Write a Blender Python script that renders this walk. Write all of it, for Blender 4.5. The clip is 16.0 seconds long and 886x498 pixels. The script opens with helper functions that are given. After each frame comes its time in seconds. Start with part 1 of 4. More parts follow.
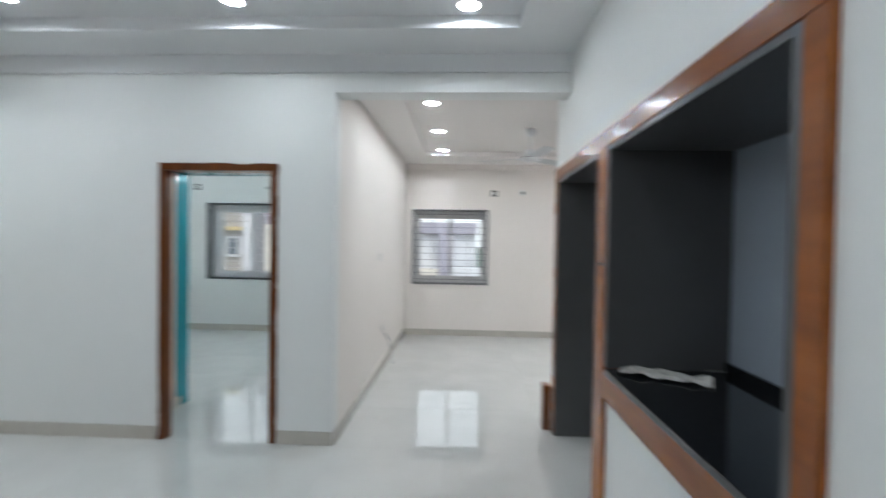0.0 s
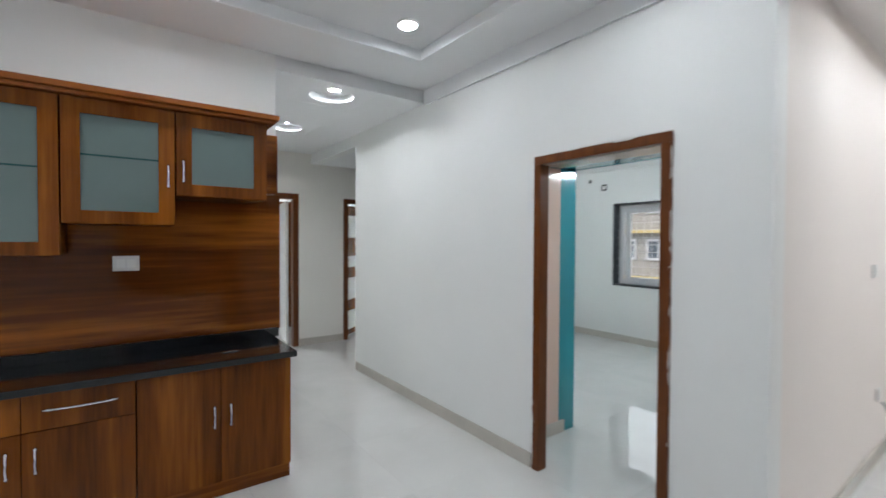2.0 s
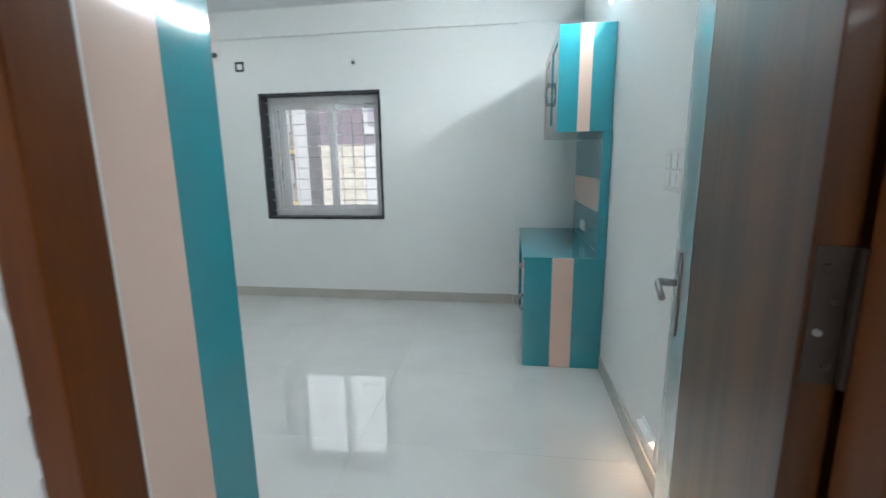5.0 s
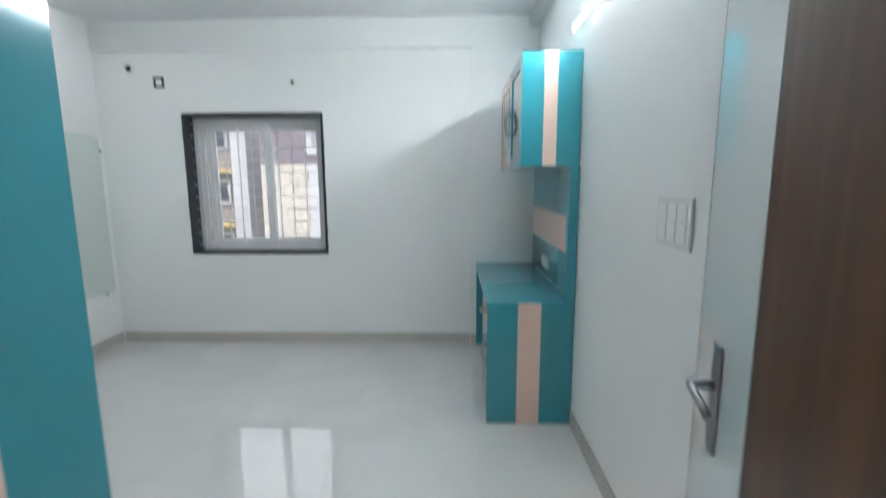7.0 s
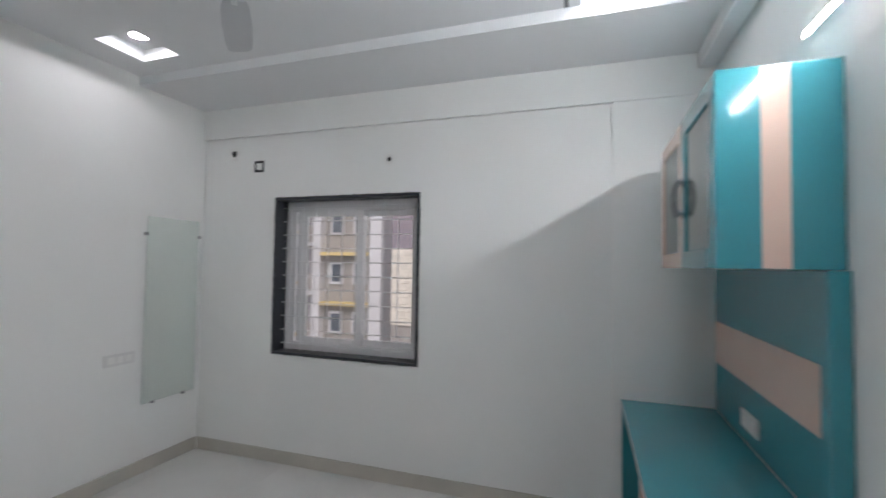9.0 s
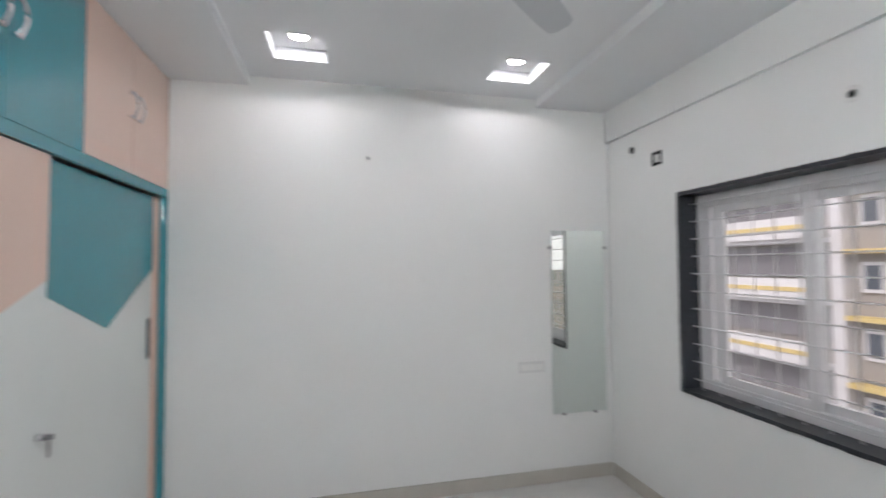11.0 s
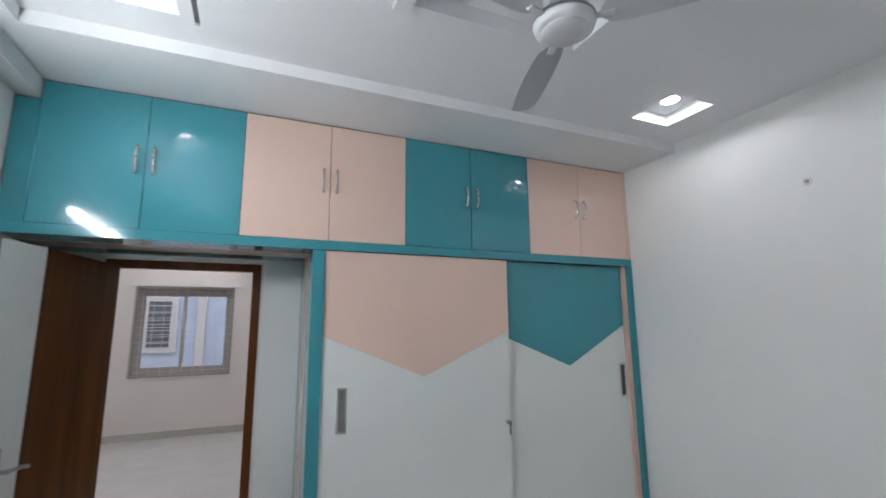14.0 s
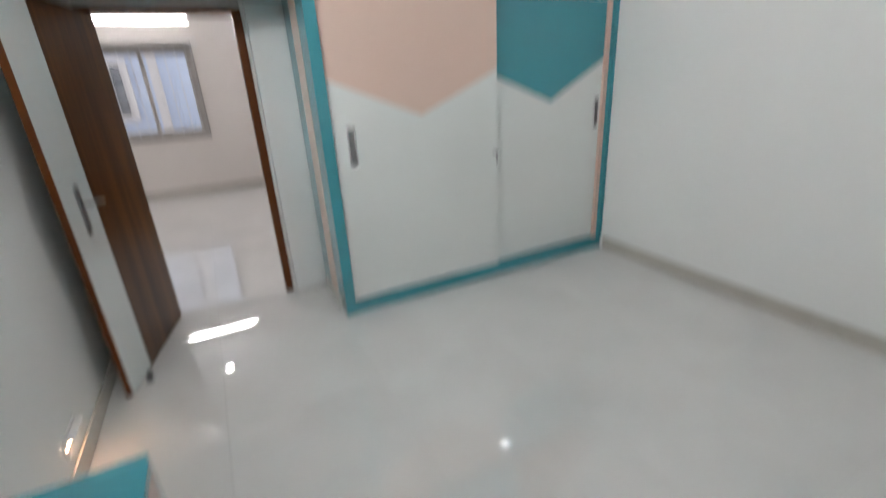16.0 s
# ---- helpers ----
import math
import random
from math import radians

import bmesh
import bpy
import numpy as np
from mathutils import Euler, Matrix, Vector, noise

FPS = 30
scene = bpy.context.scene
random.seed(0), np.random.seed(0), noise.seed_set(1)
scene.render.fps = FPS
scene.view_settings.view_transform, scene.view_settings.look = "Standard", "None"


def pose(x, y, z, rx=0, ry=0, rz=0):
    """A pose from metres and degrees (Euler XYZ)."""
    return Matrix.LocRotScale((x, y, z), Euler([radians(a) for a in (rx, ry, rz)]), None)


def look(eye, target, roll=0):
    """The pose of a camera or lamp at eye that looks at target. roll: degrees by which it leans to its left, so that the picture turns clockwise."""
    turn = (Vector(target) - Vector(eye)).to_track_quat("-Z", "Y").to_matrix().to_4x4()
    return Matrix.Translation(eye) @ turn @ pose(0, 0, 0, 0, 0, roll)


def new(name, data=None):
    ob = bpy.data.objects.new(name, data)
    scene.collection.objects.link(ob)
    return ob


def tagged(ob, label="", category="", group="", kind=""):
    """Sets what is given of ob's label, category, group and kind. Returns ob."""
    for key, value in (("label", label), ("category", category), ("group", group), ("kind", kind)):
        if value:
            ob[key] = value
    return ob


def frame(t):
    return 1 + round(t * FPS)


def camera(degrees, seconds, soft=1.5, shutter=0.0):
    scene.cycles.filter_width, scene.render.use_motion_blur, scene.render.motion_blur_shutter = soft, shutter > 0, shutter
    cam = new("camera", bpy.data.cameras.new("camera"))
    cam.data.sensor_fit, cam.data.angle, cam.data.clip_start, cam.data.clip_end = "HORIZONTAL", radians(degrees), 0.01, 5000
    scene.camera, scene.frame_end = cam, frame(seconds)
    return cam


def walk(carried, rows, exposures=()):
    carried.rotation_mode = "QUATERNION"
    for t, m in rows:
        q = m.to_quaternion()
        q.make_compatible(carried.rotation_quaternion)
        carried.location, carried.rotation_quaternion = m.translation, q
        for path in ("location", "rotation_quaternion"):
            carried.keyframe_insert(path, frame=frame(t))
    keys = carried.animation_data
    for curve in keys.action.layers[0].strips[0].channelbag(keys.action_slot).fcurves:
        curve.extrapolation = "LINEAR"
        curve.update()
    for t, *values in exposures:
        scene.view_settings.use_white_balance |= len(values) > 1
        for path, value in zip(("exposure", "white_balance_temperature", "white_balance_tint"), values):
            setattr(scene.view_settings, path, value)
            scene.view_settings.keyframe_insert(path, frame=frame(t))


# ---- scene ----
cam = camera(90.2, 16.0, shutter=0.5)
PATH = [
    (0, (0.099, 0.158, 1.538), (0.007, 2.155, 1.505), 0.9),
    (0.1, (0.135, 0.173, 1.541), (-0.137, 2.155, 1.521), 1.3),
    (0.5, (0.168, 0.253, 1.518), (-0.577, 2.109, 1.512), 1.6),
    (1, (0.128, 0.476, 1.51), (-0.922, 2.178, 1.507), 1.6),
    (1.5, (0.009, 0.795, 1.521), (-1.3, 2.307, 1.509), 1.1),
    (1.8, (-0.079, 0.998, 1.536), (-1.579, 2.321, 1.511), 0.7),
    (2, (-0.161, 1.158, 1.542), (-1.779, 2.331, 1.503), 0.3),
    (2.5, (-0.426, 1.529, 1.532), (-2.106, 2.612, 1.465), 0.0),
    (3, (-0.681, 1.896, 1.516), (-2.343, 3.006, 1.432), 0.5),
    (3.5, (-1.014, 2.242, 1.518), (-2.433, 3.65, 1.466), -0.5),
    (4, (-1.319, 2.59, 1.497), (-2.373, 4.289, 1.451), -0.6),
    (4.3, (-1.438, 2.751, 1.487), (-2.265, 4.571, 1.42), -0.6),
    (4.5, (-1.531, 2.832, 1.452), (-2.149, 4.729, 1.316), -0.6),
    (4.7, (-1.6, 2.91, 1.412), (-2.045, 4.83, 1.087), -0.9),
    (6.8, (-1.776, 3.31, 1.468), (-1.801, 5.253, 0.995), -0.3),
    (7, (-1.752, 3.363, 1.509), (-1.806, 5.34, 1.21), -0.3),
    (7.5, (-1.766, 3.48, 1.505), (-1.847, 5.478, 1.517), 1.1),
    (8, (-1.811, 3.748, 1.591), (-1.914, 5.743, 1.69), 0.6),
    (8.2, (-1.805, 3.869, 1.584), (-1.935, 5.862, 1.69), 0.5),
    (10.3, (-1.697, 5.076, 1.628), (-3.352, 6.199, 1.64), -0.4),
    (10.5, (-1.711, 5.141, 1.632), (-3.454, 6.121, 1.659), -0.7),
    (11, (-1.768, 5.264, 1.667), (-3.715, 5.714, 1.742), -0.4),
    (11.5, (-1.811, 5.328, 1.738), (-3.807, 5.241, 1.825), -2.4),
    (12, (-1.979, 5.478, 1.721), (-3.889, 4.92, 1.927), -5.0),
    (12.5, (-2.158, 5.813, 1.702), (-3.931, 4.926, 1.969), -4.0),
    (13, (-2.189, 6.209, 1.701), (-3.747, 4.991, 1.997), -1.8),
    (13.5, (-2.156, 6.571, 1.704), (-3.347, 4.993, 2.004), -2.3),
    (14, (-2.151, 6.817, 1.684), (-2.932, 5.005, 2.012), -0.5),
    (14.5, (-2.036, 6.931, 1.694), (-2.765, 5.11, 2.087), -0.5),
    (15, (-1.911, 6.982, 1.703), (-2.675, 5.196, 2.176), -0.8),
    (15.5, (-1.887, 7.033, 1.688), (-2.742, 5.257, 2.029), -0.9),
    (15.7, (-1.894, 7.073, 1.675), (-2.777, 5.279, 1.647), -2.0),
    (15.8, (-1.877, 7.052, 1.645), (-2.76, 5.275, 1.394), -2.5),
    (16, (-1.847, 7.028, 1.582), (-2.675, 5.356, 0.86), -3.2),
]
# seconds, stops, white balance: the clip's own automatic exposure
EXPOSURE = [
    (0.0, 0.88, 6260, 6), (1.0, 0.95, 6450, 9), (2.0, 1.03, 6500, 10), (2.5, 1.1, 6520, 11), (3.0, 1.1, 6520, 11), (3.5, 1.02, 6500, 10), (4.0, 0.95, 6480, 10), (4.5, 1.04, 6450, 9), (7.0, 1.05, 6480, 12),
    (7.5, 0.8, 6380, 11), (8.0, 0.34, 6560, 17), (10.5, 0.82, 7000, 21), (11.5, 0.82, 7000, 21), (13.0, 0.73, 6820, 20), (14.0, 0.58, 6720, 18), (15.0, 0.22, 6690, 17), (15.5, 0.42, 6850, 18), (16.0, 0.88, 7100, 18),
]
walk(cam, [(t, look(eye, target, roll)) for t, eye, target, roll in PATH], exposures=EXPOSURE)


# ---- sky and daylight ----
world = bpy.data.worlds.new("overcast_sky")
scene.world = world
world.use_nodes = True
wn = world.node_tree
sky = wn.nodes.new("ShaderNodeTexSky")
sky.sky_type = "NISHITA"
sky.sun_disc = False
sky.sun_elevation = radians(48)
sky.sun_rotation = radians(155)
sky.dust_density = 3.0
veil = wn.nodes.new("ShaderNodeMix")
veil.data_type = "RGBA"
veil.inputs["Factor"].default_value = 0.85
veil.inputs["B"].default_value = (6.0, 6.2, 6.45, 1)
wn.links.new(sky.outputs[0], veil.inputs["A"])
wn.links.new(veil.outputs["Result"], wn.nodes["Background"].inputs[0])
wn.nodes["Background"].inputs[1].default_value = 0.15
sun_data = bpy.data.lights.new("sun", "SUN")
sun_data.energy = 0.6
sun_data.angle = radians(20)
sun_data.color = (1.0, 0.98, 0.95)
sun = new("sun", sun_data)
sun.matrix_world = look((12, -20, 24), (0, 6, 0))
DOWNLIGHT, DINING_LIGHT, SQUARE_LIGHT, TUBE, HALL_TUBE, ROUND_LIGHT, FILL_LIGHT = 89.0, 145.0, 74.0, 218.0, 66.0, 150.0, 800.0


# ---- materials ----
def nodes_of(name):
    m = bpy.data.materials.new(name)
    m.use_nodes = True
    return m, m.node_tree.nodes, m.node_tree.links, m.node_tree.nodes["Principled BSDF"]


def paint(name, col, rough=0.5, var=0.05, scale=1.5, bump=0.05, bscale=120.0, metal=0.0, coat=0.0, dirt=0.0):
    """Paint, laminate or metal: broad tone shifts, fine grain and a fine relief."""
    m, nn, ll, p = nodes_of(name)
    tc = nn.new("ShaderNodeTexCoord")
    oi = nn.new("ShaderNodeObjectInfo")
    off = nn.new("ShaderNodeVectorMath")
    off.operation = "MULTIPLY_ADD"
    ll.new(oi.outputs["Random"], off.inputs[0])
    off.inputs[1].default_value = (7, 11, 5)
    ll.new(tc.outputs["Object"], off.inputs[2])
    broad = nn.new("ShaderNodeTexNoise")
    broad.inputs["Scale"].default_value = scale
    broad.inputs["Detail"].default_value = 5
    ll.new(off.outputs[0], broad.inputs["Vector"])
    fine = nn.new("ShaderNodeTexNoise")
    fine.inputs["Scale"].default_value = bscale
    fine.inputs["Detail"].default_value = 3
    ll.new(off.outputs[0], fine.inputs["Vector"])
    ramp = nn.new("ShaderNodeValToRGB")
    ramp.color_ramp.elements[0].position = 0.3
    ramp.color_ramp.elements[1].position = 0.7
    ramp.color_ramp.elements[0].color = (*[c * (1 - var) for c in col], 1)
    ramp.color_ramp.elements[1].color = (*[min(1, c * (1 + var * 0.6)) for c in col], 1)
    ll.new(broad.outputs["Fac"], ramp.inputs["Fac"])
    last = ramp.outputs["Color"]
    if dirt:
        spots = nn.new("ShaderNodeTexNoise")
        spots.inputs["Scale"].default_value = 9
        spots.inputs["Detail"].default_value = 8
        spots.inputs["Roughness"].default_value = 0.7
        ll.new(off.outputs[0], spots.inputs["Vector"])
        cut = nn.new("ShaderNodeMapRange")
        cut.inputs["From Min"].default_value = 0.6
        cut.inputs["From Max"].default_value = 0.75
        cut.inputs["To Max"].default_value = dirt
        ll.new(spots.outputs["Fac"], cut.inputs["Value"])
        mix = nn.new("ShaderNodeMix")
        mix.data_type = "RGBA"
        ll.new(cut.outputs[0], mix.inputs["Factor"])
        ll.new(last, mix.inputs["A"])
        mix.inputs["B"].default_value = (*[c * 0.55 for c in col], 1)
        last = mix.outputs["Result"]
    ll.new(last, p.inputs["Base Color"])
    rr = nn.new("ShaderNodeMapRange")
    rr.inputs["To Min"].default_value = rough * 0.85
    rr.inputs["To Max"].default_value = min(1, rough * 1.15)
    ll.new(broad.outputs["Fac"], rr.inputs["Value"])
    ll.new(rr.outputs[0], p.inputs["Roughness"])
    p.inputs["Metallic"].default_value = metal
    p.inputs["Coat Weight"].default_value = coat
    p.inputs["Coat Roughness"].default_value = 0.06
    if bump:
        b = nn.new("ShaderNodeBump")
        b.inputs["Strength"].default_value = bump
        b.inputs["Distance"].default_value = 0.004
        ll.new(fine.outputs["Fac"], b.inputs["Height"])
        ll.new(b.outputs[0], p.inputs["Normal"])
    return m


def timber(name, dark, mid, light, stretch, rough=0.28, coat=0.1, bump=0.06, ior=1.36):
    """Wood or wood-print laminate; stretch: grain scale along x, y, z (small along the grain)."""
    m, nn, ll, p = nodes_of(name)
    tc = nn.new("ShaderNodeTexCoord")
    oi = nn.new("ShaderNodeObjectInfo")
    off = nn.new("ShaderNodeVectorMath")
    off.operation = "MULTIPLY_ADD"
    ll.new(oi.outputs["Random"], off.inputs[0])
    off.inputs[1].default_value = (3.1, 5.3, 4.7)
    ll.new(tc.outputs["Object"], off.inputs[2])
    mp = nn.new("ShaderNodeMapping")
    mp.inputs["Scale"].default_value = stretch
    ll.new(off.outputs[0], mp.inputs["Vector"])
    bands = nn.new("ShaderNodeTexNoise")
    bands.inputs["Scale"].default_value = 1.0
    bands.inputs["Detail"].default_value = 4
    bands.inputs["Distortion"].default_value = 0.5
    ll.new(mp.outputs[0], bands.inputs["Vector"])
    grain = nn.new("ShaderNodeTexNoise")
    grain.inputs["Scale"].default_value = 9.0
    grain.inputs["Detail"].default_value = 5
    ll.new(mp.outputs[0], grain.inputs["Vector"])
    mixf = nn.new("ShaderNodeMix")
    mixf.inputs["Factor"].default_value = 0.22
    ll.new(bands.outputs["Fac"], mixf.inputs["A"])
    ll.new(grain.outputs["Fac"], mixf.inputs["B"])
    ramp = nn.new("ShaderNodeValToRGB")
    e = ramp.color_ramp.elements
    e[0].position, e[0].color = 0.32, (*dark, 1)
    e[1].position, e[1].color = 0.68, (*light, 1)
    c = e.new(0.5)
    c.color = (*mid, 1)
    ll.new(mixf.outputs["Result"], ramp.inputs["Fac"])
    ll.new(ramp.outputs["Color"], p.inputs["Base Color"])
    p.inputs["Roughness"].default_value = rough
    p.inputs["IOR"].default_value = ior
    p.inputs["Coat Weight"].default_value = coat
    p.inputs["Coat Roughness"].default_value = 0.08
    b = nn.new("ShaderNodeBump")
    b.inputs["Strength"].default_value = bump
    b.inputs["Distance"].default_value = 0.002
    ll.new(grain.outputs["Fac"], b.inputs["Height"])
    ll.new(b.outputs[0], p.inputs["Normal"])
    return m


def glowing(name, col, strength):
    m, nn, ll, p = nodes_of(name)
    p.inputs["Base Color"].default_value = (0.9, 0.9, 0.9, 1)
    p.inputs["Emission Color"].default_value = (*col, 1)
    p.inputs["Emission Strength"].default_value = strength
    return m


def glassy(name, col, rough=0.0, trans=1.0, ior=1.45):
    m, nn, ll, p = nodes_of(name)
    p.inputs["Base Color"].default_value = (*col, 1)
    p.inputs["Roughness"].default_value = rough
    p.inputs["Transmission Weight"].default_value = trans
    p.inputs["IOR"].default_value = ior
    return m


WALL = paint("white_wall_paint", (0.80, 0.81, 0.80), 0.55, 0.03, 0.9, 0.10, 160)
WALL_WARM = paint("warm_white_wall_paint", (0.81, 0.795, 0.75), 0.5, 0.03, 0.9, 0.10, 160)
WALL_BED = paint("soft_white_wall_paint", (0.81, 0.815, 0.80), 0.43, 0.03, 0.9, 0.10, 160)
WALL_CREAM = paint("cream_wall_paint", (0.83, 0.775, 0.735), 0.55, 0.03, 0.9, 0.10, 160)
CEIL_WARM = paint("warm_ceiling_paint", (0.80, 0.765, 0.745), 0.6, 0.03, 0.7, 0.05, 120)
CEIL = paint("ceiling_paint", (0.78, 0.79, 0.80), 0.7, 0.03, 0.7, 0.05, 120)
TILE = paint("vitrified_floor_tile", (0.64, 0.637, 0.618), 0.012, 0.06, 2.2, 0.0, 40, coat=0.0)
TILE.node_tree.nodes["Principled BSDF"].inputs["IOR"].default_value = 2.15
GROUT = paint("tile_joint", (0.61, 0.60, 0.58), 0.8, 0.1, 5)
SKIRT = paint("beige_skirting_tile", (0.52, 0.49, 0.44), 0.2, 0.08, 4, 0.02, 60)
BROWN = timber("brown_enamel_door_frame", (0.090, 0.024, 0.004), (0.125, 0.034, 0.006), (0.162, 0.046, 0.008), (14, 14, 0.8), 0.32, 0.05)
PUTTY = paint("white_putty", (0.78, 0.78, 0.76), 0.8, 0.1, 20, 0.3, 60)
DOORWOOD = timber("dark_teak_laminate", (0.022, 0.007, 0.0012), (0.072, 0.022, 0.0035), (0.15, 0.051, 0.009), (7, 7, 0.45), 0.3, 0.1)
TEAK_V = timber("upright_grain_teak_laminate", (0.050, 0.012, 0.0014), (0.155, 0.042, 0.0045), (0.29, 0.092, 0.011), (4.5, 5, 0.35), 0.2, 0.05, ior=1.3)
TEAK_H = timber("level_grain_teak_laminate", (0.030, 0.007, 0.0012), (0.130, 0.033, 0.004), (0.40, 0.122, 0.014), (5, 0.22, 3.6), 0.08, 0.1, 0.02, ior=1.32)
ORANGE = timber("golden_teak_trim", (0.17, 0.048, 0.009), (0.27, 0.082, 0.016), (0.36, 0.12, 0.026), (9, 0.5, 3), 0.25, 0.15)
GRANITE = paint("black_granite", (0.007, 0.008, 0.010), 0.10, 0.5, 90, 0.0, 200, coat=0.3)
REVEAL = paint("black_granite_reveal", (0.03, 0.034, 0.042), 0.35, 0.4, 60, 0.05, 200, dirt=0.3)
REVEAL_B = paint("beige_stone_reveal", (0.44, 0.40, 0.37), 0.35, 0.12, 30, 0.05, 200)
REVEAL_G = paint("grey_granite_reveal", (0.17, 0.165, 0.17), 0.4, 0.25, 60, 0.05, 200)
TEAL = paint("teal_gloss_laminate", (0.034, 0.265, 0.316), 0.11, 0.05, 1.2, 0.015, 90, coat=0.35)
PEACH = paint("peach_gloss_laminate", (0.73, 0.53, 0.445), 0.12, 0.03, 1.2, 0.015, 90, coat=0.2)
LEAFWHITE = paint("high_gloss_white_door_laminate", (0.70, 0.74, 0.73), 0.07, 0.03, 1.2, 0.0, 90, coat=0.6)
WHITELAM = paint("white_gloss_laminate", (0.72, 0.75, 0.73), 0.2, 0.03, 1.2, 0.015, 90, coat=0.2)
DARKGREY = paint("charcoal_laminate", (0.07, 0.07, 0.073), 0.35, 0.12, 2, 0.03, 120)
BLUEGREY = paint("pale_blue_grey_glass_panel", (0.36, 0.41, 0.48), 0.12, 0.06, 1)
CHROME = paint("brushed_chrome", (0.72, 0.72, 0.74), 0.18, 0.05, 8, 0.0, 60, metal=1.0)
HINGE = paint("tarnished_hinge_steel", (0.028, 0.017, 0.012), 0.3, 0.25, 30, 0.0, 60, metal=0.2)
STEEL = paint("dull_steel", (0.32, 0.32, 0.33), 0.35, 0.1, 8, 0.0, 60, metal=1.0)
SWITCH = paint("white_switch_plastic", (0.80, 0.80, 0.78), 0.3, 0.02, 5)
PLATE = paint("switch_plate_plastic", (0.71, 0.71, 0.70), 0.3, 0.02, 5)
BLACK = paint("black_hole", (0.02, 0.02, 0.02), 0.8, 0.2, 20)
# Grey for the cable and small bore; in the slots it paints shade.
SHADOW = paint("grey_slot_shade_and_cable", (0.28, 0.29, 0.30), 0.8, 0.1, 9)
UPVC = paint("pale_grey_window_frame", (0.74, 0.73, 0.74), 0.35, 0.05, 4, 0.0, 60)
UPVC_GREY = paint("grey_window_frame", (0.55, 0.54, 0.54), 0.35, 0.05, 4, 0.0, 60)
BEIGEFRAME = paint("beige_window_frame", (0.50, 0.47, 0.44), 0.4, 0.05, 4)
BAR = paint("grey_painted_grille_bar", (0.70, 0.70, 0.71), 0.4, 0.08, 12)
DARKBAR = paint("weathered_grille_bar", (0.16, 0.16, 0.17), 0.5, 0.15, 12)
FANWHITE = paint("white_enamel_fan", (0.74, 0.75, 0.76), 0.3, 0.03, 4)
BLADE = paint("pale_grey_fan_blade", (0.54, 0.555, 0.57), 0.3, 0.03, 4)
FROST = paint("frosted_cabinet_glass", (0.125, 0.172, 0.165), 0.05, 0.06, 2, 0.0, 60, coat=0.3)
GLASS = glassy("clear_window_glass", (0.97, 0.99, 0.98))
DARKPANE_IN = paint("dark_green_glass_edge", (0.02, 0.07, 0.07), 0.1, 0.1, 5)
MIRROR = paint("silvered_mirror", (0.80, 0.86, 0.83), 0.015, 0.0, 1, 0.0, 60, metal=1.0)
PAPER = paint("crumpled_newsprint", (0.62, 0.60, 0.56), 0.85, 0.35, 35, 0.2, 40)
LED = glowing("cool_led_disc", (0.88, 0.94, 1.0), DOWNLIGHT)
LED_SQUARE = glowing("cove_led_disc", (0.88, 0.94, 1.0), SQUARE_LIGHT)
LED_DINING = glowing("dining_led_disc", (0.90, 0.95, 1.0), DINING_LIGHT)
# glow of the two unseen lamps added to brighten the rear rooms
LED_FILL = glowing("unseen_fill_led_disc", (0.90, 0.95, 1.0), FILL_LIGHT)
LED_RING = glowing("ring_led_disc", (0.90, 0.95, 1.0), ROUND_LIGHT)
TUBEGLOW = glowing("white_tube", (0.85, 0.95, 1.0), TUBE)
FOOTGLOW = glowing("warm_foot_led", (1.0, 0.66, 0.42), 34.0)
HALLGLOW = glowing("hall_white_tube", (0.92, 0.96, 1.0), HALL_TUBE)


# ---- helpers for building ----
ORIGIN = {}


def add_box(bm, x0, x1, y0, y1, z0, z1):
    r = bmesh.ops.create_cube(bm, size=1.0)
    for v in r["verts"]:
        v.co = ((x0 + x1) / 2 + v.co.x * (x1 - x0), (y0 + y1) / 2 + v.co.y * (y1 - y0), (z0 + z1) / 2 + v.co.z * (z1 - z0))
    return bm


def boxes(*specs, bevel=0.0):
    bm = bmesh.new()
    for s in specs:
        add_box(bm, *s)
    if bevel:
        bmesh.ops.bevel(bm, geom=bm.edges[:], offset=bevel, segments=2, affect="EDGES", profile=0.6)
    return bm


def rod(bm, a, b, r0, r1=None, seg=10):
    a, b = Vector(a), Vector(b)
    turn = (b - a).to_track_quat("Z", "Y").to_matrix().to_4x4()
    bmesh.ops.create_cone(bm, cap_ends=True, segments=seg, radius1=r0, radius2=r0 if r1 is None else r1, depth=(b - a).length, matrix=Matrix.Translation((a + b) / 2) @ turn)
    return bm


def tube_along(bm, pts, r, seg=8):
    """A round bar through the points."""
    rings = []
    pts = [Vector(p) for p in pts]
    for i, p in enumerate(pts):
        d = (pts[min(i + 1, len(pts) - 1)] - pts[max(i - 1, 0)]).normalized()
        q = d.to_track_quat("Z", "Y")
        rings.append([bm.verts.new(p + q @ Vector((r * math.cos(2 * math.pi * k / seg), r * math.sin(2 * math.pi * k / seg), 0))) for k in range(seg)])
    for a, b in zip(rings, rings[1:]):
        for k in range(seg):
            bm.faces.new((a[k], a[(k + 1) % seg], b[(k + 1) % seg], b[k]))
    bm.faces.new(rings[0][::-1])
    bm.faces.new(rings[-1])
    return bm


